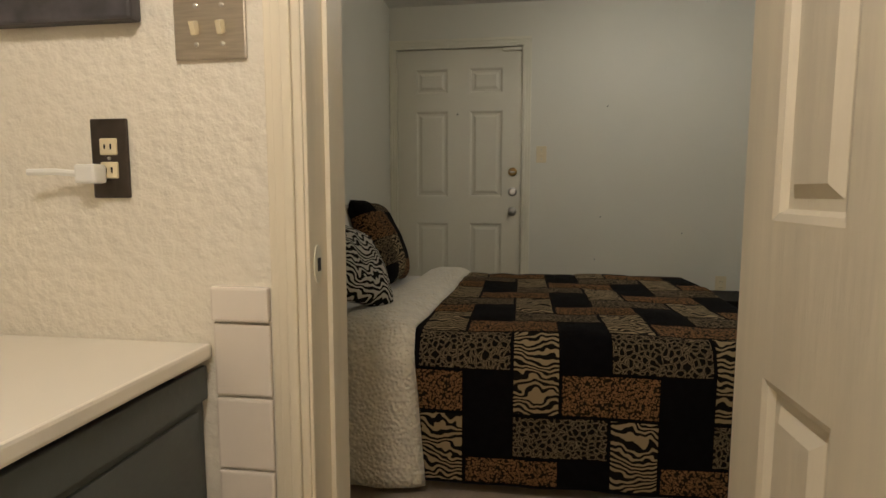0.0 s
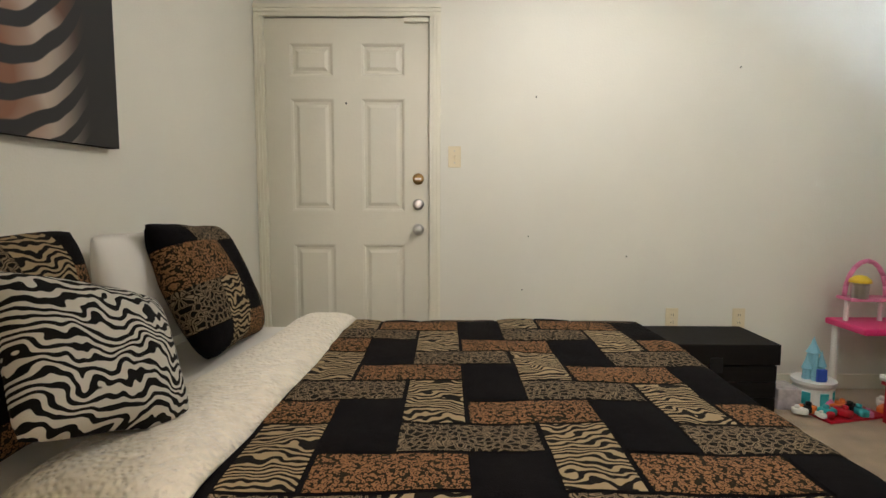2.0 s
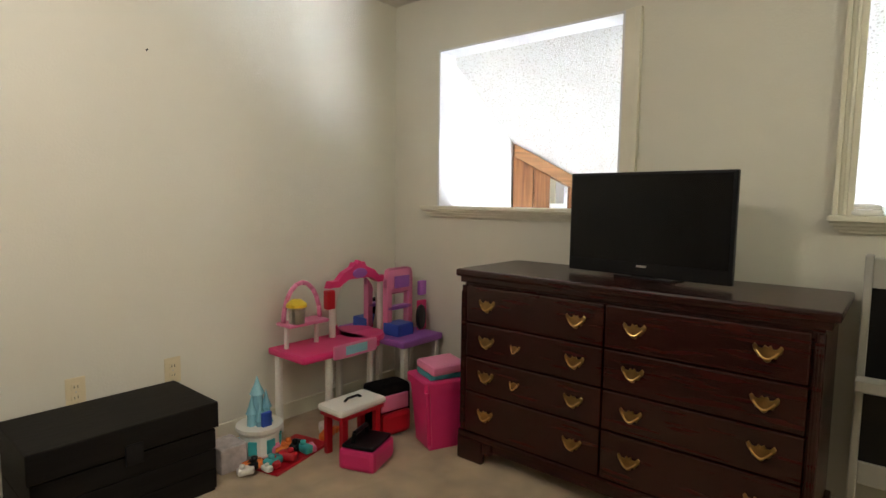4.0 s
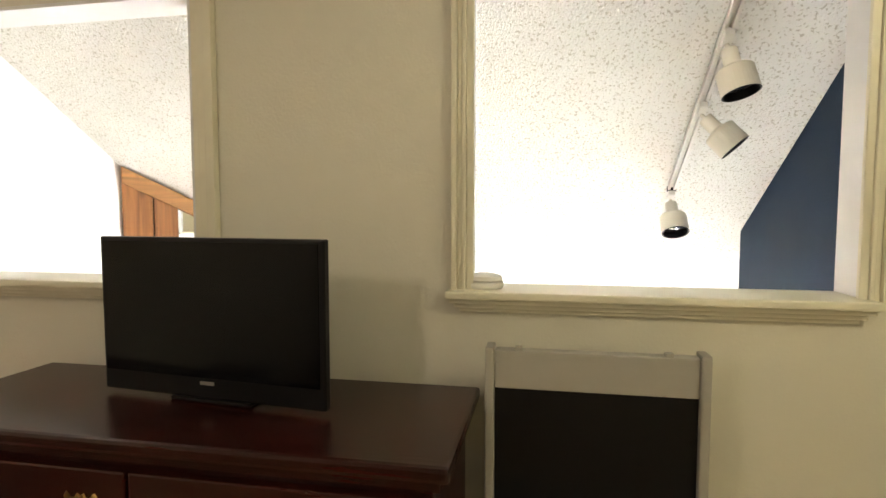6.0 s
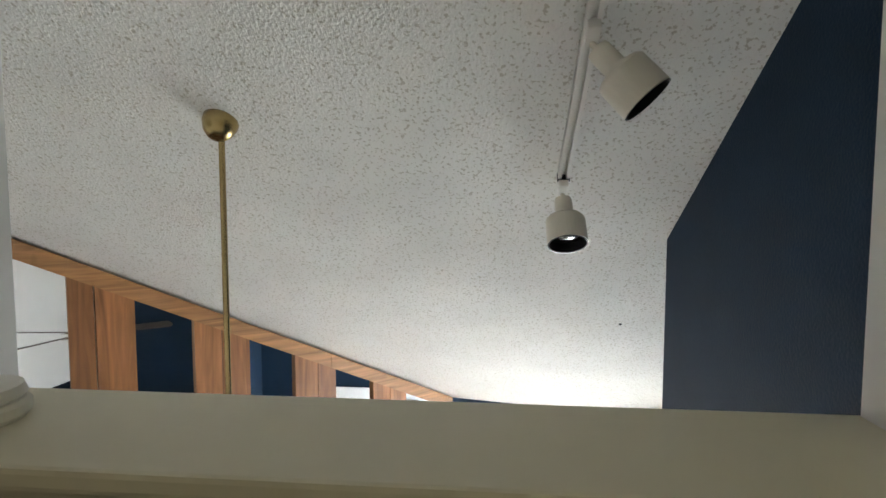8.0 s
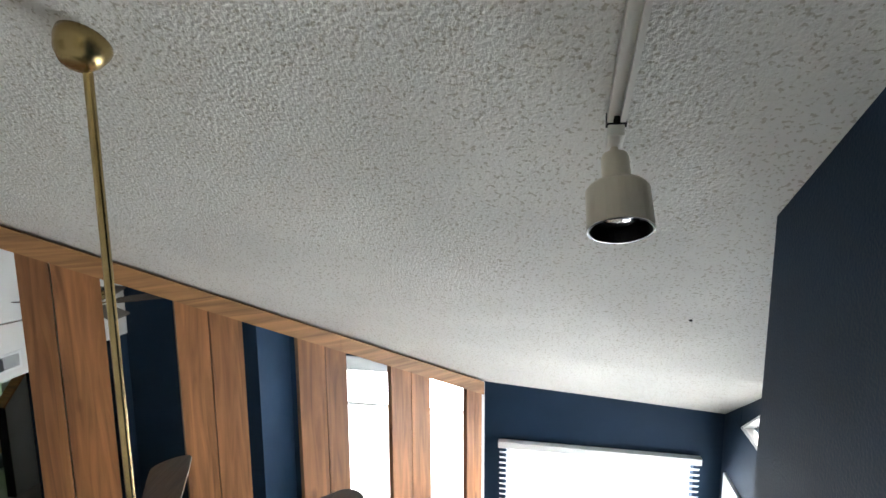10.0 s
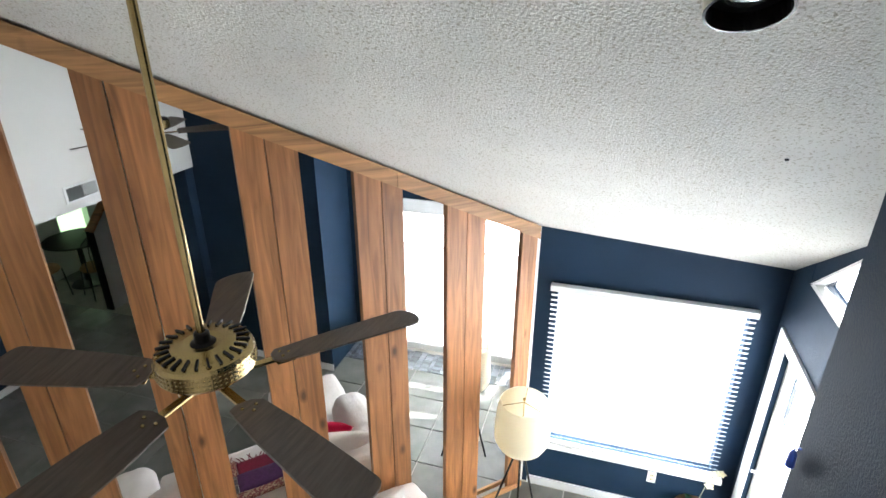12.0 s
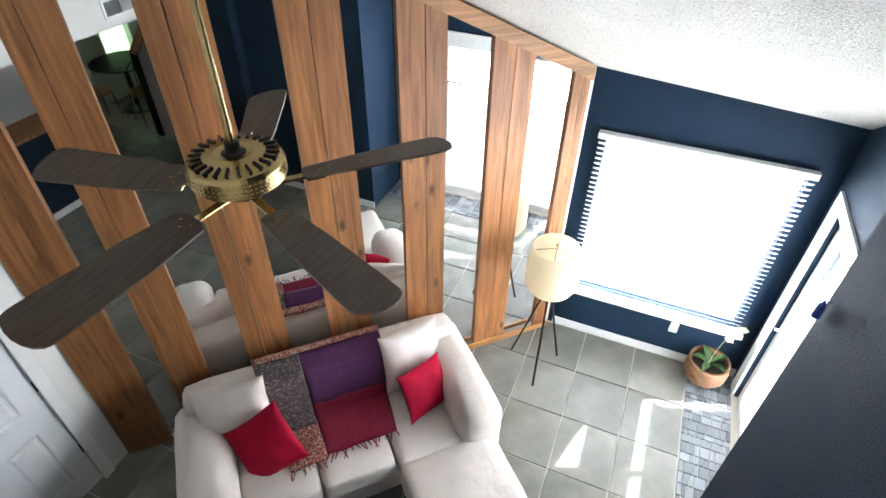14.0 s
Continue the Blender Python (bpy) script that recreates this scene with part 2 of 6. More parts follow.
M_CEIL = material("plain_ceiling", (0.76, 0.74, 0.68), 0.9, vary=0.04, bump=0.6, bump_scale=90)
M_CARPET = material("beige_carpet", (0.50, 0.37, 0.22), 0.95, vary=0.22, scale=7, bump=0.9, bump_scale=260, sheen=0.3)
M_NAVY = material("navy_paint", (0.013, 0.031, 0.060), 0.68, vary=0.12, scale=2.5, bump=0.25, bump_scale=140, spec=0.16)
M_CEDAR = cedar("cedar_plank", (0.385, 0.162, 0.056))
M_BEAM = cedar("cedar_beam", (0.54, 0.27, 0.105), (0.9, 14, 14))
M_MIRROR = material("mirror_glass", (0.86, 0.88, 0.88), 0.015, metal=1.0, vary=0.01)
M_SLATE = material("slate_tile", (0.20, 0.20, 0.175), 0.32, vary=0.30, scale=3.2, bump=0.25, bump_scale=18, random_vary=0.16)
M_GROUT = material("grout", (0.52, 0.49, 0.43), 0.9, vary=0.1)
M_MOSAIC = material("mosaic_tile", (0.20, 0.22, 0.24), 0.3, vary=0.15, scale=9, random_vary=0.5)
M_BRASS = material("brass", (0.44, 0.33, 0.15), 0.27, metal=1.0, vary=0.10, scale=14)
M_OLDBRASS = material("aged_brass", (0.32, 0.21, 0.08), 0.38, metal=1.0, vary=0.25, scale=25)
M_PULL = material("polished_brass_pull", (0.52, 0.33, 0.11), 0.3, metal=1.0, vary=0.25, scale=30)
M_CHROME = material("brushed_nickel", (0.60, 0.58, 0.55), 0.28, metal=1.0, vary=0.08, scale=20)
M_STEEL = material("brushed_steel_plate", (0.52, 0.47, 0.40), 0.32, metal=1.0, vary=0.12, scale=18, stretch=(1, 1, 10))
M_BLADE = material("dark_walnut_blade", (0.085, 0.060, 0.045), 0.42, vary=0.35, scale=9, stretch=(1, 9, 1), bump=0.1, bump_scale=30)
M_MAHOGANY = material("mahogany", (0.029, 0.0048, 0.0034), 0.27, vary=0.35, scale=7, stretch=(4, 0.7, 8), bump=0.04, bump_scale=30)
M_BLACKWOOD = material("black_stained_wood", (0.0085, 0.0072, 0.006), 0.6, spec=0.15, vary=0.3, scale=5, stretch=(0.7, 4, 6), bump=0.15, bump_scale=25)
M_BLACKPLASTIC = material("black_plastic", (0.006, 0.006, 0.007), 0.3, spec=0.25, vary=0.05)
M_SCREEN = material("tv_screen", (0.003, 0.003, 0.004), 0.12, spec=0.2, vary=0.02)
M_BLACKMETAL = material("black_metal", (0.015, 0.015, 0.016), 0.4, metal=0.6, vary=0.1)
M_CREAMPLASTIC = material("cream_plastic", (0.74, 0.64, 0.42), 0.35, vary=0.04)
M_WHITEPLASTIC = material("white_plastic", (0.82, 0.80, 0.74), 0.35, vary=0.03)
M_SPOT = material("beige_lamp_enamel", (0.70, 0.65, 0.54), 0.35, vary=0.05)
M_GREYPANEL = material("grey_metal_panel", (0.42, 0.40, 0.36), 0.4, vary=0.05, bump=0.05)
M_COUNTER = material("cultured_marble", (0.84, 0.78, 0.66), 0.12, vary=0.03, scale=2)
M_VANITY = material("grey_green_cabinet_paint", (0.085, 0.095, 0.088), 0.5, vary=0.15, scale=6, bump=0.1)
M_WALLTILE = material("white_wall_tile", (0.80, 0.72, 0.62), 0.12, vary=0.03)
M_DARKSTEEL = material("tarnished_steel_plate", (0.10, 0.085, 0.075), 0.35, metal=1.0, vary=0.25, scale=20)
M_DARKFRAME = material("dark_mirror_frame", (0.06, 0.055, 0.06), 0.45, vary=0.4, scale=20)
M_SHERPA = material("cream_sherpa", (0.80, 0.72, 0.56), 0.95, vary=0.10, scale=30, bump=1.0, bump_scale=85, bump_kind="voronoi", sheen=0.4)
M_SHEET = material("white_sheet", (0.80, 0.76, 0.68), 0.8, vary=0.04, bump=0.25, bump_scale=9)
M_BEDBASE = material("dark_box_spring", (0.03, 0.028, 0.026), 0.9, vary=0.2)
M_ZEBRA = fabric("zebra_fleece", "zebra", 18.0, (0.010, 0.008, 0.006), (0.35, 0.26, 0.14))
M_ZEBRAW = fabric("white_zebra_plush", "zebra", 17.0, (0.012, 0.011, 0.010), (0.60, 0.56, 0.47), swirl=9.0)
M_LEOPARD = fabric("leopard_fleece", "leopard", 54.0, (0.010, 0.008, 0.006), (0.24, 0.175, 0.10))
M_CHEETAH = fabric("cheetah_fleece", "cheetah", 125.0, (0.27, 0.135, 0.055), (0.020, 0.015, 0.008))
M_BLACKFLEECE = material("black_fleece", (0.006, 0.005, 0.005), 0.95, vary=0.2, scale=40, bump=0.3, bump_scale=300, spec=0.08)
M_CANVAS = canvas_print("sepia_stripe_print")
M_SOFA = material("cream_sofa_cotton", (0.74, 0.68, 0.63), 0.9, vary=0.06, scale=5, bump=0.5, bump_scale=14, sheen=0.2)
M_RED = material("crimson_cushion", (0.40, 0.004, 0.032), 0.85, vary=0.12, bump=0.4, bump_scale=18, spec=0.2)
M_THROWRED = material("wine_throw", (0.20, 0.006, 0.030), 0.9, vary=0.2, scale=40, bump=0.4, bump_scale=160)
M_THROWPURPLE = material("purple_throw", (0.085, 0.020, 0.090), 0.9, vary=0.2, scale=40, bump=0.4, bump_scale=160)
M_THROWPAISLEY = material("paisley_throw", (0.085, 0.068, 0.075), 0.9, vary=0.4, scale=60, bump=0.4, bump_scale=120, spots=(48, 0.54, (0.22, 0.18, 0.16)))
M_THROWGOLD = material("gold_red_throw_border", (0.22, 0.05, 0.05), 0.9, vary=0.3, scale=50, spots=(70, 0.50, (0.46, 0.33, 0.22)))
M_BLIND = translucent("white_blind_slat", (0.88, 0.88, 0.88), 0.55)
M_SHADE = translucent("cream_lamp_shade", (0.92, 0.87, 0.74), 0.6)
M_GLASS = clear_glass("window_glass")
M_WHITEFRAME = material("white_frame_paint", (0.80, 0.80, 0.79), 0.4, vary=0.03)
M_BASKET = material("carved_brown_pot", (0.26, 0.13, 0.065), 0.6, vary=0.3, scale=12, bump=0.3, bump_scale=30)
M_SOIL = material("potting_soil", (0.03, 0.022, 0.016), 0.95, vary=0.4, scale=40, bump=0.8, bump_scale=80)
M_LEAF = material("orchid_leaf", (0.05, 0.11, 0.035), 0.4, vary=0.25, scale=9)
M_PETAL = material("cream_petal", (0.72, 0.66, 0.45), 0.6, vary=0.1)
M_STEM = material("pale_stem", (0.40, 0.38, 0.24), 0.6)
M_HOTPINK = material("hot_pink_plastic", (0.72, 0.035, 0.19), 0.35, vary=0.06)
M_PINK = material("pink_plastic", (0.75, 0.22, 0.40), 0.35, vary=0.06)
M_PURPLE = material("lilac_plastic", (0.36, 0.12, 0.50), 0.35, vary=0.06)
M_TEAL = material("teal_plastic", (0.06, 0.42, 0.44), 0.3, vary=0.08)
M_BLUE = material("blue_plastic", (0.04, 0.10, 0.50), 0.35, vary=0.08)
M_ICE = material("ice_blue_plastic", (0.30, 0.60, 0.72), 0.2, vary=0.1)
M_YELLOW = material("yellow_plastic", (0.78, 0.55, 0.03), 0.4)
M_ORANGE = material("orange_plastic", (0.85, 0.22, 0.03), 0.4)
M_REDPLASTIC = material("red_plastic", (0.50, 0.010, 0.022), 0.35, vary=0.08)
M_REFLECTOR = material("lamp_reflector", (0.80, 0.80, 0.80), 0.15, metal=1.0)
M_OUTSIDE = glow("garden_glow", (0.42, 0.65, 0.34), 0.55)
M_SKYGLOW = glow("sky_glow", (0.93, 0.97, 1.0), 1.6)
M_PATIOGLOW = glow("patio_glow", (0.95, 0.98, 1.0), 1.6)
M_GLASSY = material("cloudy_clear_plastic", (0.55, 0.50, 0.50), 0.25, vary=0.2, scale=30)
M_SEAT = material("tan_seat_pad", (0.42, 0.27, 0.12), 0.8)

# ---- building helpers ----


def part(name, bm, mat, parent=None, label="", smooth=False):
    me = bpy.data.meshes.new(name)
    bmesh.ops.recalc_face_normals(bm, faces=bm.faces)
    bm.to_mesh(me)
    bm.free()
    for one in mat if isinstance(mat, (list, tuple)) else [mat]:
        me.materials.append(one)
    if smooth:
        for p in me.polygons:
            p.use_smooth = True
    ob = new(name, me)
    if parent:
        ob.parent = parent
    if label:
        ob["label"] = label
    return ob


def thing(name, m, label, category, group=""):
    ob = new(name)
    ob.empty_display_size = 0.1
    ob.matrix_world = m
    return tagged(ob, label, category, group)


def box(bm, x0, x1, y0, y1, z0, z1, bevel=0.0, m=None):
    vs = [bm.verts.new((x, y, z)) for x in (x0, x1) for y in (y0, y1) for z in (z0, z1)]
    fs = [bm.faces.new([vs[i] for i in q]) for q in ((0, 1, 3, 2), (4, 6, 7, 5), (0, 4, 5, 1), (2, 3, 7, 6), (0, 2, 6, 4), (1, 5, 7, 3))]
    if bevel:
        es = list({e for f in fs for e in f.edges})
        r = bmesh.ops.bevel(bm, geom=es, offset=bevel, segments=2, affect="EDGES", profile=0.6)
        vs = list({v for f in r["faces"] for v in f.verts} | {v for v in vs if v.is_valid})
    if m:
        bmesh.ops.transform(bm, matrix=m, verts=[v for v in vs if v.is_valid])
    return bm


def boxed(*a, **k):
    return box(bmesh.new(), *a, **k)


def lathe(bm, profile, m=None, seg=24, cap=True):
    """Turned body: profile of (radius, z)."""
    m = m or Matrix()
    rings = []
    for r, z in profile:
        rings.append([bm.verts.new(m @ Vector((r * math.cos(2 * math.pi * k / seg), r * math.sin(2 * math.pi * k / seg), z))) for k in range(seg)])
    for a, b in zip(rings, rings[1:]):
        for k in range(seg):
            bm.faces.new((a[k], a[(k + 1) % seg], b[(k + 1) % seg], b[k]))
    if cap:
        for r, (rad, _) in zip((rings[0], rings[-1]), (profile[0], profile[-1])):
            if rad > 1e-4:
                bm.faces.new(r)
    return bm


def rod(bm, a, b, r0, r1=None, seg=10):
    a, b = Vector(a), Vector(b)
    d = b - a
    m = Matrix.Translation(a) @ d.to_track_quat("Z", "Y").to_matrix().to_4x4()
    return lathe(bm, [(r0, 0), (r0 if r1 is None else r1, d.length)], m, seg)


def tube(bm, pts, r, seg=8):
    for a, b in zip(pts, pts[1:]):
        rod(bm, a, b, r, r, seg)
    return bm


def sheet(bm, fn, us, vs, thick=0.0, uv=True, mat_at=None):
    """A grid fn(u, v) -> place, with the cloth's own (u, v) as UV."""
    lay = bm.loops.layers.uv.verify() if uv else None
    g = [[bm.verts.new(fn(u, v)) for v in vs] for u in us]
    for i in range(len(us) - 1):
        for j in range(len(vs) - 1):
            f = bm.faces.new((g[i][j], g[i + 1][j], g[i + 1][j + 1], g[i][j + 1]))
            f.smooth = True
            if uv:
                for lp, (a, b) in zip(f.loops, ((i, j), (i + 1, j), (i + 1, j + 1), (i, j + 1))):
                    lp[lay].uv = (us[a], vs[b])
            if mat_at:
                f.material_index = mat_at((us[i] + us[i + 1]) / 2, (vs[j] + vs[j + 1]) / 2)
    return bm


def steps(a, b, n):
    return [a + (b - a) * k / n for k in range(n + 1)]


def solid(ob, t):
    md = ob.modifiers.new("thickness", "SOLIDIFY")
    md.thickness, md.offset = t, -1
    return ob


def wall(name, axis, p0, p1, a0, a1, z0, z1, mat, holes=(), top=None):
    """A wall between p0 and p1 across its axis, from a0 to a1 along it, with rectangular holes (a0, a1, z0, z1)."""
    bm = bmesh.new()
    al = sorted({a0, a1, *[h[0] for h in holes], *[h[1] for h in holes]})
    zl = sorted({z0, z1, *[h[2] for h in holes], *[h[3] for h in holes]})
    for u0, u1 in zip(al, al[1:]):
        for w0, w1 in zip(zl, zl[1:]):
            uc, wc = (u0 + u1) / 2, (w0 + w1) / 2
            if any(h[0] < uc < h[1] and h[2] < wc < h[3] for h in holes):
                continue
            if axis == "x":
                box(bm, p0, p1, u0, u1, w0, w1)
            else:
                box(bm, u0, u1, p0, p1, w0, w1)
    bmesh.ops.remove_doubles(bm, verts=bm.verts, dist=1e-5)
    seen = {}
    for f in list(bm.faces):
        key = tuple(round(c, 4) for c in f.calc_center_median())
        seen.setdefault(key, []).append(f)
    bmesh.ops.delete(bm, geom=[f for fs in seen.values() if len(fs) > 1 for f in fs], context="FACES_ONLY")
    return tagged(part(name, bm, mat), kind="structure")


def structure(name, bm, mat, label=""):
    return tagged(part(name, bm, mat), label, kind="structure")


# ---- the shell ----
YF, XW, XW2, CEIL = 3.72, 4.095, 4.215, 2.34
ZF, XF = -2.733, 8.16


def slope(x, y):
    return 4.887 - 0.636 * x + 0.072 * y


SILL, HEAD = 1.137, 2.03
O1, O2 = (2.27, 3.37), (0.393, 1.424)
wall("wall_west", "x", -0.12, 0.0, 0.78, 3.84, 0, CEIL, M_WALL)
wall("wall_north", "y", YF, YF + 0.12, 0.0, XW, 0, CEIL, M_WALL, [(0.03, 0.965, 0, 2.055)])
wall("wall_east", "x", XW, XW2, -0.72, 3.84, -0.30, 2.62, M_WALL, [(*O1, SILL, HEAD), (*O2, SILL, HEAD)])
wall("wall_south", "y", -0.72, -0.6, 1.9, XW, 0, CEIL, M_WALL)
wall("wall_closet", "x", 1.78, 1.9, -1.3, 0.66, 0, CEIL, M_WALL)
wall("wall_bath_door", "y", 0.66, 0.78, -0.9, 1.9, 0, CEIL, M_BATHWALL, [(0.575, 1.375, 0, 2.06)])
wall("wall_bath_west", "x", -1.02, -0.9, -1.42, 0.78, 0, CEIL, M_BATHWALL)
wall("wall_bath_south", "y", -1.42, -1.3, -0.9, 1.9, 0, CEIL, M_BATHWALL)
structure("floor", boxed(0, XW, -0.6, YF, -0.05, 0.0), M_CARPET)
structure("floor_bath", boxed(-0.9, 1.78, -1.3, 0.66, -0.05, -0.002), M_WALLTILE)
structure("floor_threshold", boxed(0.575, 1.375, 0.66, 0.78, -0.05, 0.002), M_CARPET)
structure("ceiling", boxed(-0.02, XW - 0.002, -0.6, YF, CEIL, CEIL + 0.05), M_CEIL)
structure("ceiling_bath", boxed(-0.9, 1.78, -1.3, 0.66, CEIL, CEIL + 0.05), M_CEIL)
# loft edge and the space under it
structure("loft_slab", boxed(0.33, XW, -1.82, 3.78, -0.35, -0.052), M_LRWALL)
face = wall("wall_loft_face", "x", XW2, XW2 + 0.012, 0.17, 3.78, -0.352, 2.62, M_LRWALL, [(*O1, SILL, HEAD), (*O2, SILL, HEAD)])
bm = bmesh.new()
lo = [(4.2, -0.60), (8.35, -0.60), (8.35, 3.95), (4.2, 3.95)]
b0 = [bm.verts.new((x, y, slope(x, y))) for x, y in lo]
b1 = [bm.verts.new((x, y, slope(x, y) + 0.12)) for x, y in lo]
bm.faces.new(b0[::-1]), bm.faces.new(b1)
for k in range(4):
    bm.faces.new((b0[k], b0[(k + 1) % 4], b1[(k + 1) % 4], b1[k]))
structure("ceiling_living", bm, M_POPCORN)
structure("floor_living", boxed(0.3, 8.4, -0.7, 5.2, ZF - 0.08, ZF - 0.012), M_GROUT)
structure("floor_dining", boxed(0.3, 3.1, -1.9, -0.7, ZF - 0.08, ZF - 0.002), M_SLATE)
WIN = (-0.335, 1.000, -2.19, -0.72)
wall("wall_window", "x", XF, XF + 0.14, -0.66, 1.3, ZF, 0.2, M_NAVY, [WIN])
PAT = (6.30, 7.93, ZF, -0.80)
TRA = (7.08, 7.86, -0.29, 0.60)
wall("wall_patio", "y", -0.66, -0.518, 5.6, XF, ZF, 1.6, M_NAVY, [PAT, TRA])
wall("wall_navy_near", "y", 0.05, 0.17, XW2, 5.724, ZF, 2.4, M_NAVY)
wall("wall_navy_return", "x", 5.604, 5.724, -0.518, 0.05, ZF, 2.0, M_NAVY)
wall("wall_under_loft_south", "y", 0.17, 0.29, 3.0, XW2, ZF, -0.35, M_NAVY)
wall("wall_dining_east", "x", 3.0, 3.12, -1.7, 0.17, ZF, -0.35, M_LRWALL)
wall("wall_dining_south", "y", -1.82, -1.7, 0.33, 3.12, ZF, -0.35, M_LRWALL)
wall("wall_living_north", "y", 3.78, 3.9, XW2, 5.62, ZF, 2.5, M_LRWALL, [(4.42, 5.30, ZF, -0.70)])
wall("wall_under_loft_north", "y", 3.78, 3.9, 0.33, XW2, ZF, -0.35, M_LRWALL)
wall("wall_dining", "x", 0.33, 0.45, -1.7, 3.78, ZF, -0.35, M_LRWALL, [(-1.47, -0.93, -2.22, -1.62)])
structure("backdrop_garden", boxed(-0.2, -0.18, -2.4, 0.2, -2.7, -1.0), M_OUTSIDE)

# diagonal wall behind the mirrors: origin at the corner, x runs along it, y points into the room
DIAG = Matrix.Translation((8.16, 1.147, 0)) @ Matrix(((-0.7071, -0.7071, 0, 0), (0.7071, -0.7071, 0, 0), (0, 0, 1, 0), (0, 0, 0, 1)))


def diag_top(s):
    return slope(8.16 - 0.7071 * s, 1.147 + 0.7071 * s)


def slanted(bm, s0, s1, y0, y1, z0, drop0, up=0.0):
    """A board from z0 up to the sloping ceiling less drop0."""
    b = [bm.verts.new((s, y, z0)) for s in (s0, s1) for y in (y0, y1)]
    t = [bm.verts.new((s, y, diag_top(s) - drop0 + up)) for s in (s0, s1) for y in (y0, y1)]
    for q in ((0, 1, 3, 2),):
        bm.faces.new([b[i] for i in q]), bm.faces.new([t[i] for i in q])
    for i, j in ((0, 1), (1, 3), (3, 2), (2, 0)):
        bm.faces.new((b[i], b[j], t[j], t[i]))
    return bm


back = structure("wall_mirror", slanted(bmesh.new(), -0.15, 3.80, -0.14, -0.012, ZF, 0.0, 0.1), M_LRWALL)
back.matrix_world = DIAG
for s0, s1 in ((0.19, 0.53), (0.815, 1.14), (1.43, 1.75), (2.06, 2.39), (2.68, 2.995), (3.23, 3.42)):
    part("mirror_panel", slanted(bmesh.new(), s0, s1, -0.010, -0.004, ZF + 0.06, 0.05), M_MIRROR, back, "tall wall mirror strip")
for s0, s1 in ((0.065, 0.125), (0.128, 0.20), (0.522, 0.668), (0.674, 0.822), (1.134, 1.268), (1.274, 1.437), (1.742, 1.909), (1.915, 2.07), (2.38, 2.567), (2.573, 2.69), (2.985, 3.137), (3.143, 3.24), (3.41, 3.547), (3.553, 3.72)):
    part("plank", slanted(bmesh.new(), s0, s1, -0.010, 0.026 - 0.006 * random.random(), ZF + 0.002, 0.10), M_CEDAR, back)
bm = bmesh.new()
for s0, s1 in ((0.06, 1.175), (1.178, 3.72)):
    a = [bm.verts.new((s, y, diag_top(s) - d)) for s in (s0, s1) for y in (-0.006, 0.045) for d in (0.004, 0.105)]
    for q in ((0, 1, 3, 2), (4, 6, 7, 5), (0, 4, 5, 1), (2, 3, 7, 6), (0, 2, 6, 4), (1, 5, 7, 3)):
        bm.faces.new([a[i] for i in q])
part("beam", bm, M_BEAM, back, "knotty cedar top beam")
part("base_board", boxed(0.06, 1.6, 0.03, 0.05, ZF, ZF + 0.06, bevel=0.004), M_BEAM, back, "light wooden base board")

# ---- openings, doors and trim ----


PROFILE = ((-0.027, -0.006, 0.014), (-0.006, 0.006, 0.022), (0.006, 0.020, 0.016), (0.020, 0.036, 0.030))


def casing(name, y0, y1, full=True):
    """Moulded casing round a pass-through, with its lining and sill, on the bedroom side."""
    t = tagged(new(name), "cream moulded casing round the pass-through opening", "trim", kind="structure")
    for side, a, b in (("left", y1, 1), ("right", y0, -1)):
        bm = bmesh.new()
        for w0, w1, p in PROFILE if full else ((0.0, 0.022, 0.012), (0.022, 0.05, 0.020), (0.05, 0.078, 0.028)):
            q = sorted((a + b * w0, a + b * w1))
            box(bm, XW - p, XW + 0.001, q[0], q[1], SILL - 0.002, HEAD + 0.0, bevel=0.003)
        if full or side == "right":
            part("side_casing", bm, M_TRIM, t)
        else:
            bm.free()
        q = sorted((a, a - b * 0.012))
        part("side_lining", boxed(XW - 0.004, XW2 + 0.02, q[0], q[1], SILL, HEAD), M_WHITEFRAME, t)
    horn = 0.040 if full else 0.078
    bm = bmesh.new()
    for w0, w1, p in PROFILE:
        box(bm, XW - p, XW + 0.001, y0 - 0.036, y1 + 0.036, HEAD + w0, HEAD + w1, bevel=0.003)
    if full:
        part("head_casing", bm, M_TRIM, t)
    else:
        bm.free()
    part("head_lining", boxed(XW - 0.004, XW2 + 0.02, y0 + 0.012, y1 - 0.012, HEAD - 0.012, HEAD), M_WHITEFRAME, t)
    part("sill_board", boxed(XW - 0.062, XW2 + 0.028, y0 - (0.010 if full else horn), y1 + horn + 0.007, SILL - 0.020, SILL + 0.003, bevel=0.006), M_TRIM, t)
    bm = bmesh.new()
    for z0, z1, p in ((0.0, 0.014, 0.045), (0.014, 0.028, 0.030), (0.028, 0.040, 0.018)):
        box(bm, XW - p, XW + 0.001, y0 - (0.004 if full else horn) + z0 * 0.9, y1 + horn - z0 * 0.9, SILL - 0.020 - z1, SILL - 0.020 - z0, bevel=0.004)
    part("apron", bm, M_TRIM, t)
    return t


casing("trim_opening_one", *O1, False)
casing("trim_opening_two", *O2)


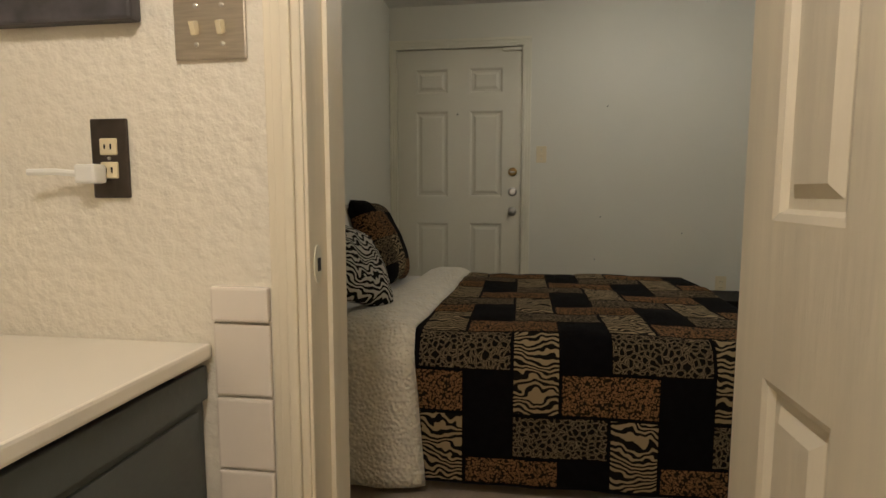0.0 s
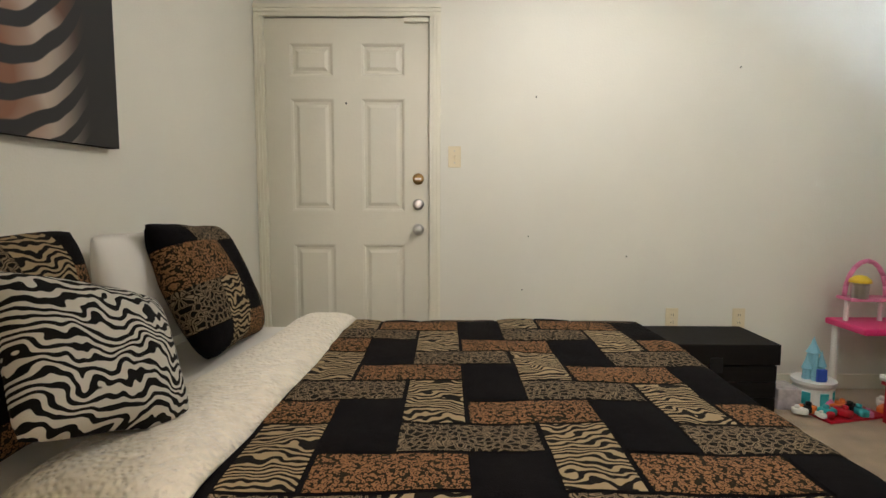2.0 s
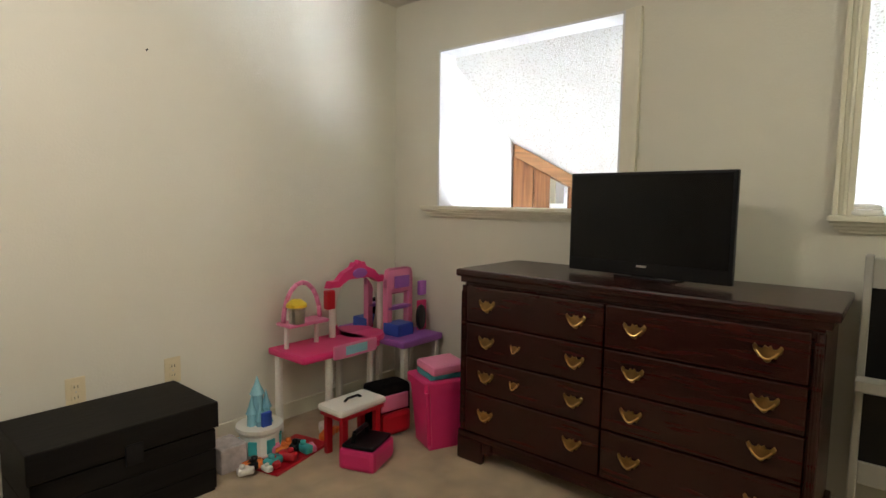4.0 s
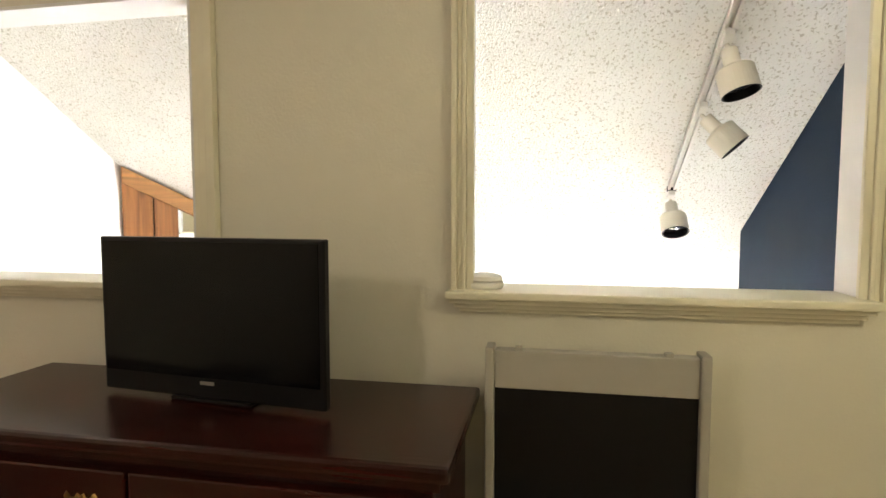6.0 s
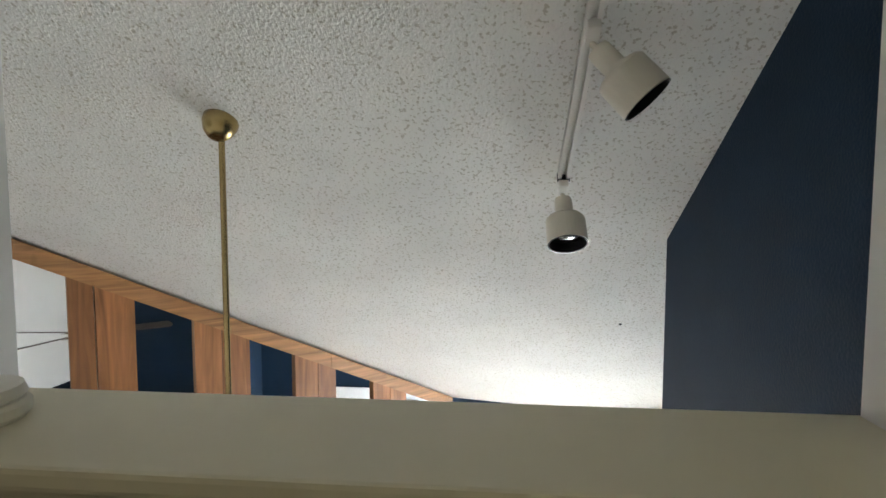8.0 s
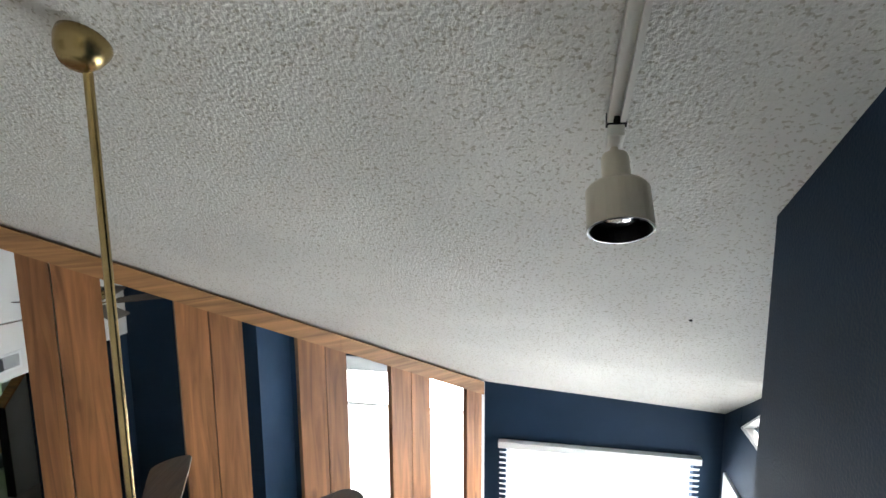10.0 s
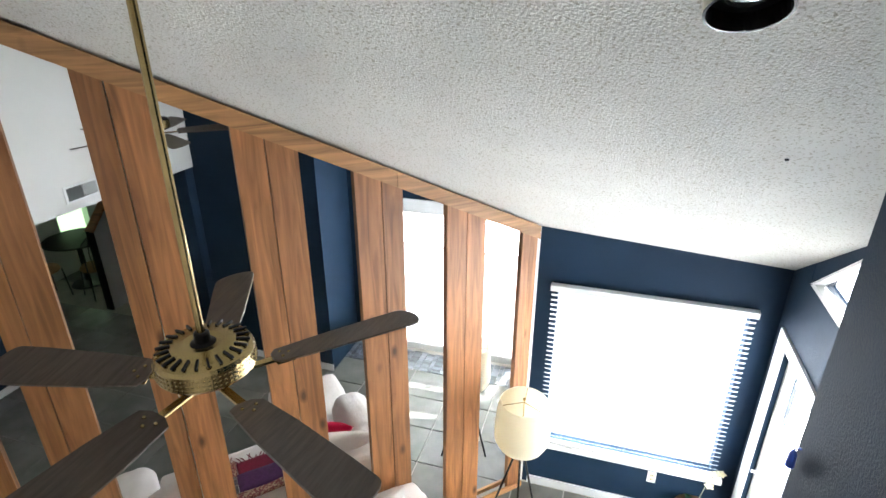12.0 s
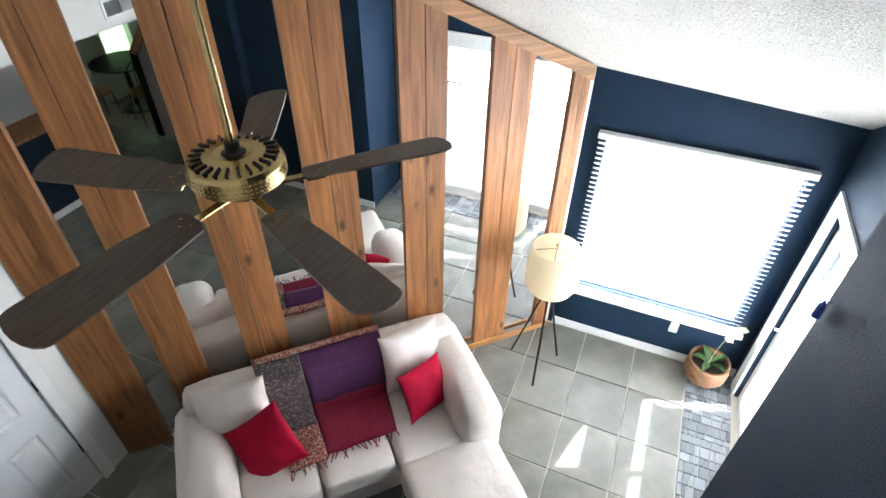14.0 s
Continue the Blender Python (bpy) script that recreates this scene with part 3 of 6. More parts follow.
def panel_door(name, m, w, h, mat, label, panels, thick=0.04):
    """A six-panel door leaf: x along its width, front towards -y, base at z 0."""
    t = thing(name, m, label, "door")
    xs = sorted({0, w, *[p[0] for p in panels], *[p[1] for p in panels]})
    zs = sorted({0, h, *[p[2] for p in panels], *[p[3] for p in panels]})
    bm = bmesh.new()
    for x0, x1 in zip(xs, xs[1:]):
        for z0, z1 in zip(zs, zs[1:]):
            cx, cz = (x0 + x1) / 2, (z0 + z1) / 2
            if not any(p[0] < cx < p[1] and p[2] < cz < p[3] for p in panels):
                box(bm, x0, x1, 0, thick, z0, z1)
    part("leaf", bm, mat, t)
    for x0, x1, z0, z1 in panels:
        bm = bmesh.new()
        ring = []
        for inset, depth in ((0.0, 0.0), (0.010, 0.004), (0.016, 0.013), (0.030, 0.013), (0.048, 0.003)):
            ring.append([bm.verts.new(v) for v in ((x0 + inset, depth, z0 + inset), (x1 - inset, depth, z0 + inset), (x1 - inset, depth, z1 - inset), (x0 + inset, depth, z1 - inset))])
        for a, b in zip(ring, ring[1:]):
            for k in range(4):
                bm.faces.new((a[k], a[(k + 1) % 4], b[(k + 1) % 4], b[k]))
        bm.faces.new(ring[-1])
        part("panel", bm, mat, t)
    return t


def six(w, zs):
    a, b = w * 0.150, w * 0.415
    return [(x0, x1, z0, z1) for z0, z1 in zs for x0, x1 in ((a, b), (w - b, w - a))]


def turned_knob(parent, x, z, r, out, mat, name, label):
    bm = bmesh.new()
    lathe(bm, [(r * 1.05, 0), (r * 1.05, 0.006), (r * 0.5, 0.010), (r * 0.45, out * 0.5), (r * 0.9, out * 0.7), (r * 0.95, out * 0.88), (r * 0.6, out), (0.0005, out)], Matrix.Translation((x, 0, z)) @ pose(0, 0, 0, 90, 0, 0))
    return part(name, bm, mat, parent, label, smooth=True)


front = panel_door("door_entry", pose(0.052, YF + 0.010, 0.012), 0.895, 2.025, M_DOOR, "closed cream six-panel entry door with nickel knob and two bolts", six(0.895, ((0.20, 0.80), (0.985, 1.60), (1.72, 1.895))))
turned_knob(front, 0.835, 0.885, 0.030, 0.062, M_CHROME, "knob", "brushed nickel door knob")
turned_knob(front, 0.835, 1.025, 0.030, 0.022, M_CHROME, "deadbolt", "brushed nickel deadbolt")
bolt = turned_knob(front, 0.835, 1.165, 0.030, 0.020, M_OLDBRASS, "deadbolt", "brass deadbolt")
part("thumb_turn", boxed(0.818, 0.852, -0.032, -0.018, 1.159, 1.171, bevel=0.003), M_CHROME, bolt)
bm = bmesh.new()
lathe(bm, [(0.006, 0), (0.006, 0.004), (0.0005, 0.004)], Matrix.Translation((0.44, 0, 1.575)) @ pose(0, 0, 0, 90, 0, 0), 12)
part("peephole", bm, M_BLACKMETAL, front, "small dark peephole")
for z in (0.25, 1.02, 1.78):
    part("hinge", boxed(-0.012, 0.004, -0.012, 0.0, z, z + 0.09, bevel=0.002), M_TRIM, front)
part("closer_bracket", boxed(0.76, 0.89, -0.030, -0.006, 2.000, 2.022, bevel=0.003), M_TRIM, front, "cream door closer bracket")
t = tagged(new("trim_entry_door"), "cream moulded casing round the entry door", "trim", kind="structure")
for x0, x1 in ((0.002, 0.050), (0.950, 1.010)):
    bm = bmesh.new()
    n = 3
    for k in range(n):
        q = sorted((x1 - (x1 - x0) * k / n, x1 - (x1 - x0) * (k + 1) / n)) if x0 < 0.5 else sorted((x0 + (x1 - x0) * k / n, x0 + (x1 - x0) * (k + 1) / n))
        box(bm, q[0], q[1], YF - 0.010 - 0.006 * k, YF + 0.02, 0, 2.045, bevel=0.002)
    part("side_casing", bm, M_TRIM, t)
bm = bmesh.new()
for k in range(3):
    box(bm, 0.002, 1.010, YF - 0.010 - 0.006 * k, YF + 0.02, 2.045 + 0.02 * k, 2.065 + 0.02 * k, bevel=0.002)
part("head_casing", bm, M_TRIM, t)
part("stop", boxed(0.03, 0.965, YF + 0.06, YF + 0.12, 0, 2.055), M_TRIM, t)
for x0, x1 in ((1.012, 2.0), (2.0, 3.0), (3.0, 4.09)):
    structure("baseboard", boxed(x0, x1, YF - 0.014, YF + 0.001, 0.0, 0.085, bevel=0.004), M_TRIM)
structure("baseboard", boxed(XW - 0.014, XW + 0.001, -0.6, YF - 0.016, 0.0, 0.085, bevel=0.004), M_TRIM)
structure("baseboard", boxed(-0.001, 0.014, 0.80, YF - 0.016, 0.0, 0.085, bevel=0.004), M_TRIM)


def wall_plate(name, m, kind, plate, label, w=0.07, h=0.115):
    """A wall plate that faces -y, with toggles or sockets."""
    t = thing(name, m, label, "switch" if "switch" in name else "socket")
    part("plate", boxed(-w / 2, w / 2, -0.007, 0, -h / 2, h / 2, bevel=0.003), plate, t)
    if kind == "toggle":
        for dx in ((0,) if w < 0.1 else (-0.024, 0.024)):
            tog = part("toggle", boxed(dx - 0.005, dx + 0.005, -0.022, -0.006, -0.012, 0.010, bevel=0.002, m=pose(0, 0, 0, 20, 0, 0)), M_CREAMPLASTIC, t, "cream toggle")
            for z in (-0.032, 0.032):
                bm = bmesh.new()
                lathe(bm, [(0.004, 0.006), (0.004, 0.009), (0.0005, 0.010)], Matrix.Translation((dx, 0, z)) @ pose(0, 0, 0, 90, 0, 0), 10)
                part("screw", bm, M_CHROME, t)
    else:
        for z in (-0.021, 0.021):
            part("socket_face", boxed(-0.017, 0.017, -0.010, -0.005, z - 0.015, z + 0.015, bevel=0.003), M_CREAMPLASTIC, t)
            for dx, hh in ((-0.006, 0.004), (0.006, 0.005)):
                part("slot", boxed(dx - 0.0012, dx + 0.0012, -0.0112, -0.009, z - hh, z + hh), M_BLACKPLASTIC, t)
        bm = bmesh.new()
        lathe(bm, [(0.003, 0.006), (0.003, 0.009), (0.0005, 0.0095)], pose(0, 0, 0, 90, 0, 0), 10)
        part("screw", bm, M_CHROME, t)
    return t


wall_plate("light_switch", pose(1.087, YF, 1.298), "toggle", M_CREAMPLASTIC, "cream single toggle light switch beside the entry door")
wall_plate("wall_outlet", pose(2.317, YF, 0.402), "socket", M_CREAMPLASTIC, "cream double wall outlet above the black trunk")
wall_plate("wall_outlet", pose(2.693, YF, 0.402), "socket", M_CREAMPLASTIC, "cream double wall outlet above the black trunk")
for x, z in ((2.05, 0.75), (2.63, 1.78), (1.53, 1.62), (1.50, 0.86), (1.47, 0.56)):
    bm = bmesh.new()
    rod(bm, (x, YF + 0.001, z), (x, YF - 0.010, z + 0.004), 0.0035, 0.003, 8)
    tagged(part("wall_nail", bm, M_BLACKMETAL), "small dark nail in the cream bedroom wall", "nail", "nails in the wall")

# ---- bathroom ----
t = tagged(new("trim_bath_door"), "cream moulded casing and worn jamb of the bathroom doorway", "trim", kind="structure")
bm = bmesh.new()
for x0, x1, p in ((0.528, 0.543, 0.010), (0.543, 0.562, 0.017), (0.562, 0.580, 0.023), (0.580, 0.596, 0.017)):
    box(bm, x0, x1, 0.66 - p, 0.661, 0, 2.06, bevel=0.003)
part("side_casing", bm, M_JAMB, t)
part("jamb", boxed(0.570, 0.602, 0.648, 0.815, 0, 2.06, bevel=0.003), M_JAMB, t, "worn cream painted door jamb")
part("stop", boxed(0.602, 0.612, 0.73, 0.815, 0, 2.05, bevel=0.002), M_JAMB, t)
part("jamb", boxed(1.362, 1.388, 0.648, 0.785, 0, 2.06, bevel=0.003), M_JAMB, t)
part("head_jamb", boxed(0.602, 1.362, 0.648, 0.785, 2.045, 2.06), M_JAMB, t)
bm = bmesh.new()
lathe(bm, [(0.030, 0.0), (0.030, 0.0015), (0.0005, 0.0015)], Matrix.Translation((0.602, 0.684, 0.905)) @ pose(0, 0, 0, 0, 90, 0) @ Matrix.Diagonal((1.15, 0.62, 1, 1)), 20)
sp = part("strike_plate", bm, M_TRIM, t, "painted-over strike plate")
part("strike_hole", boxed(0.6036, 0.6046, 0.680, 0.694, 0.892, 0.916, bevel=0.0002), M_BLACKPLASTIC, sp)
leaf = panel_door("door_bath", pose(1.303, 0.655, 0.01, 0, 0, -90), 0.66, 2.03, M_JAMB, "open cream six-panel bathroom door", six(0.66, ((0.16, 0.765), (0.985, 1.60), (1.72, 1.90))))
van = thing("bathroom_vanity", pose(0, 0, 0), "dark grey-green painted vanity cabinet under the sink top", "cabinet")
part("body", boxed(-0.9, 0.385, 0.235, 0.655, 0.0, 0.690, bevel=0.003), M_VANITY, van)
part("front_rail", boxed(-0.9, 0.388, 0.222, 0.236, 0.655, 0.720, bevel=0.004), M_VANITY, van)
for x0, x1 in ((-0.42, -0.03), (-0.02, 0.37)):
    part("door", boxed(x0, x1, 0.218, 0.236, 0.08, 0.640, bevel=0.006), M_VANITY, van)
part("end_panel", boxed(0.385, 0.392, 0.26, 0.63, 0.06, 0.640, bevel=0.003), M_VANITY, van)
part("end_rail", boxed(0.385, 0.396, 0.235, 0.655, 0.655, 0.718, bevel=0.003), M_VANITY, van)
top = tagged(part("sink_top", boxed(-0.9, 0.408, 0.20, 0.657, 0.732, 0.760, bevel=0.006), M_COUNTER), "glossy cream cultured marble sink top on the vanity", "counter")
bm = bmesh.new()
N = 28
prev = None
for r, z in ((1.0, 0.7620), (0.97, 0.7625), (0.93, 0.7610), (0.80, 0.7607)):
    ring = [bm.verts.new((-0.16 + 0.27 * r * math.cos(2 * math.pi * k / N), 0.41 + 0.17 * r * math.sin(2 * math.pi * k / N), z)) for k in range(N)]
    if prev:
        for k in range(N):
            bm.faces.new((prev[k], prev[(k + 1) % N], ring[(k + 1) % N], ring[k]))
    prev = ring
bm.faces.new(prev)
part("basin_rim", bm, M_COUNTER, top, smooth=True)
tiles = tagged(new("tile_wainscot"), "glossy cream ceramic wall tiles beside the vanity", "wall tile", kind="structure")
for z0, z1, p in ((0.803, 0.866, 0.016), (0.664, 0.798, 0.010), (0.525, 0.659, 0.010), (0.386, 0.520, 0.010), (0.247, 0.381, 0.010), (0.108, 0.242, 0.010)):
    part("tile", boxed(0.414, 0.523, 0.66 - p, 0.661, z0, z1, bevel=0.005), M_WALLTILE, tiles)
wall_plate("light_switch", pose(0.430, 0.66, 1.318), "toggle", M_STEEL, "double toggle light switch with a brushed steel plate", 0.132, 0.115)
g = wall_plate("wall_outlet", pose(0.226, 0.66, 1.094), "socket", M_DARKSTEEL, "wall outlet with a dark steel plate beside the sink", 0.072, 0.142)
nl = thing("night_light", pose(0.212, 0.648, 1.066), "small white plug-in charger in the outlet", "charger")
part("plug", boxed(-0.030, 0.012, -0.030, 0.0, -0.017, 0.017, bevel=0.006), M_WHITEPLASTIC, nl)
bm = bmesh.new()
tube(bm, [(-0.03, -0.015, 0), (-0.075, -0.02, 0.004), (-0.12, -0.03, 0.003)], 0.006)
part("cord", bm, M_WHITEPLASTIC, nl)
mf = thing("bathroom_mirror", pose(-0.15, 0.66, 1.34), "framed bathroom mirror in a dark wooden frame", "mirror")
bm = bmesh.new()
box(bm, -0.45, 0.45, -0.03, 0, -0.012, 0.045, bevel=0.006)
box(bm, 0.40, 0.452, -0.032, 0, 0.045, 0.74, bevel=0.006)
box(bm, -0.452, -0.40, -0.032, 0, 0.045, 0.74, bevel=0.006)
box(bm, -0.45, 0.45, -0.03, 0, 0.74, 0.80, bevel=0.006)
part("frame", bm, M_DARKFRAME, mf)
part("glass", boxed(-0.40, 0.40, -0.012, -0.004, 0.045, 0.74), M_MIRROR, mf)

# ---- bed ----
ZB = 0.562
EDGE_N, EDGE_FAR, FOOT = 1.585, 2.93, 1.83


def over(d, r):
    """How far out and down a cloth lies d metres past an edge with radius r."""
    if d <= 0:
        return d, 0.0
    a = min(d / r, math.pi / 2)
    return r * math.sin(a), -r * (1 - math.cos(a)) - max(0.0, d - r * math.pi / 2)


def drape(u, v, lift=0.0):
    """Cloth over the bed: u along X from the head, v across from the near edge."""
    ox, dz1 = over(u - FOOT, 0.06)
    x = FOOT + ox
    if v < 0.5 * (EDGE_FAR - EDGE_N):
        oy, dz2 = over(-v, 0.06)
        y = EDGE_N - oy
    else:
        oy, dz2 = over(v - (EDGE_FAR - EDGE_N), 0.06)
        y = EDGE_FAR + oy
    z = ZB + dz1 + dz2
    wave = 0.010 * noise.noise(Vector((u * 3.1, v * 3.3, 1.7))) + 0.004 * noise.noise(Vector((u * 11, v * 11, 4.2)))
    if dz2 < -0.06 or dz1 < -0.06:
        wave2 = 0.022 * noise.noise(Vector((u * 5.0, v * 1.2, 8.1)))
        if dz2 < -0.06:
            y += (-1 if v < 0.6 else 1) * (wave2 + lift + 0.012)
        if dz1 < -0.06:
            x += wave2 + lift + 0.012
    else:
        z += wave + lift
    return Vector((x, y, max(0.03 + 0.3 * lift, z)))


bed = thing("bed", pose(0.9, 2.25, 0.0), "low bed with a white fitted sheet on a dark base", "bed")
B0 = Vector((0.9, 2.25, 0))
bm = boxed(0.03, 1.86, 1.56, 2.95, 0.255, 0.545, bevel=0.07)
bmesh.ops.translate(bm, verts=bm.verts, vec=-B0)
part("mattress", bm, M_SHEET, bed, "white fitted sheet over the mattress", smooth=True)
bm = boxed(0.05, 1.84, 1.60, 2.92, 0.07, 0.255, bevel=0.02)
bmesh.ops.translate(bm, verts=bm.verts, vec=-B0)
part("box_spring", bm, M_BEDBASE, bed)
for x in (0.12, 1.72):
    for y in (1.68, 2.82):
        bm = boxed(x, x + 0.06, y, y + 0.06, 0.0, 0.07)
        bmesh.ops.translate(bm, verts=bm.verts, vec=-B0)
        part("leg", bm, M_BLACKMETAL, bed)

U0, CU, CV = 0.622, 0.1575, 0.1475


def patch_type(i, j):
    """The quilt's block: 0 black, 1 brown, 2 leopard, 3 zebra, with the corner cell of the patch."""
    for bi in range(i - 3, i + 4):
        for bj in range(j - 4, j + 4):
            di, dj = bi - 1, bj - 1
            if di % 2 or dj % 2 or (di // 2 + dj // 2) % 2:
                continue
            for kind, cells in ((0, ((0, 0), (0, 1))), (1, ((0, -1), (1, -1))), (2, ((1, 0), (2, 0))), (3, ((1, 1), (1, 2)))):
                if (i - bi, j - bj) in cells:
                    return kind, (bi + cells[0][0], bj + cells[0][1])
    return 0, (i, j)


QUILT = [M_BLACKFLEECE, M_CHEETAH, M_LEOPARD, M_ZEBRA]
quilt = thing("comforter", pose(0, 0, 0), "animal print patchwork fleece comforter draped over the bed", "comforter")
VN, VF, UE = -0.545, 1.345 + 0.40, FOOT + 0.46
base = part("backing", sheet(bmesh.new(), lambda u, v: drape(u, v), steps(0.60, UE, 40), steps(VN, VF, 60)), M_BLACKFLEECE, quilt, "black fleece seams and hem")
done = set()
for i in range(0, 11):
    for j in range(-4, 12):
        kind, key = patch_type(i, j)
        if key in done:
            continue
        done.add(key)
        wide, tall = (1, 2) if kind in (0, 3) else (2, 1)
        g = 0.006
        u0, u1 = U0 + key[0] * CU + g, U0 + (key[0] + wide) * CU - g
        v0, v1 = key[1] * CV + g, (key[1] + tall) * CV - g
        u0, u1, v0, v1 = max(u0, 0.61), min(u1, UE - 0.01), max(v0, VN + 0.012), min(v1, VF - 0.01)
        if u1 - u0 < 0.03 or v1 - v0 < 0.03:
            continue
        cu, cv = (u0 + u1) / 2, (v0 + v1) / 2
        fn = lambda u, v: drape(u, v, 0.003 + 0.005 * (1 - ((u - cu) / (u1 - u0) * 2) ** 2) * (1 - ((v - cv) / (v1 - v0) * 2) ** 2))
        part("patch", sheet(bmesh.new(), fn, steps(u0, u1, 5 * wide), steps(v0, v1, 5 * tall)), QUILT[kind], quilt)


def sherpa(u, v):
    """The turned-back cream lining: u 0 to 1 across the turn, v across the bed."""
    lean = 0.17 * v / 1.345
    a = 0.27 + max(0.0, lean) - 0.03 * min(0, v)
    b = 0.605 + 0.045 * max(0.0, v) + 0.08 * max(0.0, -v)
    x = a + (b - a) * u
    p = drape(x, v)
    puff = 0.030 * (1 - (2 * u - 1) ** 4) + 0.008 * noise.noise(Vector((x * 9, v * 7, 2.2))) + 0.007
    if v < -0.09:
        p.y -= puff + 0.004
    else:
        p.z += puff * min(1, 1)
    return p


fold = tagged(part("sherpa_fold", sheet(bmesh.new(), sherpa, steps(0, 1, 16), steps(-0.56, 1.345 + 0.25, 60)), M_SHERPA), "cream sherpa lining of the comforter turned back on the bed", "blanket")
solid(fold, 0.012)


def pillow(name, m, w, h, t, mats, label, cells=None, category="pillow", corner=0.06):
    """A stuffed cushion: x its width, z its height, y its thickness."""
    def surf(sign):
        def fn(u, v):
            a, b = 2 * u / w, 2 * v / h
            k = max(0.0, (1 - abs(a) ** 2.6)) ** 0.55 * max(0.0, (1 - abs(b) ** 2.6)) ** 0.55
            pinch = 1 - 0.07 * (1 - abs(a)) * abs(b) ** 3
            px = u * (1 - 0.06 * (1 - b * b) * abs(a) ** 3)
            round_off = 1 - corner * (abs(a) * abs(b)) ** 4
            px, pinch = px * round_off, pinch * round_off
            wr = 0.016 * noise.noise(Vector((u * 9, v * 9, sign * 3 + w * 7)))
            return Vector((px, sign * (t / 2 * k + wr * k), v * pinch))
        return fn
    bm = bmesh.new()
    for sg in (-1, 1):
        sheet(bm, surf(sg), steps(-w / 2, w / 2, 28), steps(-h / 2, h / 2, 24), mat_at=cells)
    bmesh.ops.remove_doubles(bm, verts=bm.verts, dist=1e-4)
    ob = part(name, bm, mats, smooth=True)
    ob.matrix_world = m
    return tagged(ob, label, category)


def sham_cells(di, dj):
    return lambda u, v: patch_type(int(math.floor(u / 0.15)) + di, int(math.floor(v / 0.14)) + dj)[0]


pillow("sham_pillow", pose(0.150, 1.74, 0.785, -10, 1, 88), 0.54, 0.46, 0.17, QUILT, "animal print patchwork pillow sham leaning on the wall", sham_cells(4, 4))
pillow("sham_pillow", pose(0.225, 2.56, 0.775, -24, 4, 92), 0.60, 0.47, 0.19, QUILT, "animal print patchwork pillow sham beside the entry door", sham_cells(3, 4))
pillow("white_pillow", pose(0.10, 2.36, 0.79, -8, 0, 90), 0.46, 0.38, 0.12, M_SHEET, "plain white pillow tucked behind the shams")
pillow("zebra_cushion", pose(0.335, 1.76, 0.755, -30, 18, 74), 0.42, 0.34, 0.15, M_ZEBRAW, "black and white zebra plush throw cushion")

cv_ = thing("canvas_picture", pose(0.0, 1.985, 1.69), "square wrapped canvas with a sepia striped animal print", "picture")
bm = bmesh.new()
sheet(bm, lambda u, v: Vector((0.035, u, v)), steps(-0.385, 0.385, 4), steps(-0.465, 0.465, 4))
part("print", bm, M_CANVAS, cv_)
part("stretcher", boxed(0.002, 0.033, -0.385, 0.385, -0.465, 0.465, bevel=0.003), M_BLACKFLEECE, cv_, "dark wrapped canvas edge")

# ---- trunk, dresser, television ----
tr = thing("storage_trunk", pose(2.37, 3.49, 0), "black stained wooden storage trunk against the wall", "trunk")
for k in range(3):
    part("board", boxed(-0.305, 0.305, -0.185, 0.19, 0.012 + 0.082 * k, 0.091 + 0.082 * k, bevel=0.003), M_BLACKWOOD, tr)
part("plinth", boxed(-0.30, 0.30, -0.18, 0.185, 0.0, 0.016), M_BLACKWOOD, tr)
lid = part("lid", boxed(-0.315, 0.315, -0.195, 0.195, 0.262, 0.366, bevel=0.006), M_BLACKWOOD, tr, "black trunk lid")
part("hasp", boxed(-0.03, 0.03, -0.203, -0.192, 0.225, 0.300, bevel=0.004), M_BLACKMETAL, lid)

DRX, DRY0, DRY1 = 3.555, 1.40, 2.755
dr = thing("dresser", pose(3.78, 2.08, 0), "glossy dark mahogany eight-drawer dresser with brass pulls", "dresser")
D0 = Vector((3.78, 2.08, 0))


def dpart(name, bm, mat, parent=None, label="", smooth=False):
    bmesh.ops.translate(bm, verts=bm.verts, vec=-D0)
    return part(name, bm, mat, parent or dr, label, smooth)


dpart("carcass", boxed(DRX + 0.012, 4.02, DRY0 + 0.01, DRY1 - 0.01, 0.13, 0.815, bevel=0.004), M_MAHOGANY)
bm = boxed(DRX - 0.018, 4.045, DRY0 - 0.028, DRY1 + 0.024, 0.838, 0.872, bevel=0.010)
box(bm, DRX - 0.002, 4.03, DRY0 - 0.008, DRY1 + 0.008, 0.812, 0.842, bevel=0.006)
dpart("top", bm, M_MAHOGANY, label="moulded mahogany top")
bm = boxed(DRX - 0.010, 4.03, DRY0 - 0.006, DRY1 + 0.006, 0.105, 0.135, bevel=0.008)
dpart("base_moulding", bm, M_MAHOGANY)
for y0, y1 in ((DRY0 - 0.006, DRY0 + 0.13), (DRY1 - 0.13, DRY1 + 0.006)):
    bm = boxed(DRX - 0.012, DRX + 0.02, y0, y1, 0.0, 0.108, bevel=0.008)
    inner = y1 if y0 < 2 else y0
    box(bm, DRX - 0.010, DRX + 0.018, *sorted((inner, inner + (0.05 if y0 < 2 else -0.05))), 0.055, 0.108, bevel=0.008)
    dpart("bracket_foot", bm, M_MAHOGANY)
    bm = boxed(3.92, 4.03, y0 + 0.02, y1 - 0.02, 0.0, 0.108, bevel=0.004)
    dpart("bracket_foot", bm, M_MAHOGANY)
dpart("apron", boxed(DRX, DRX + 0.016, DRY0 + 0.17, DRY1 - 0.17, 0.070, 0.108), M_MAHOGANY)


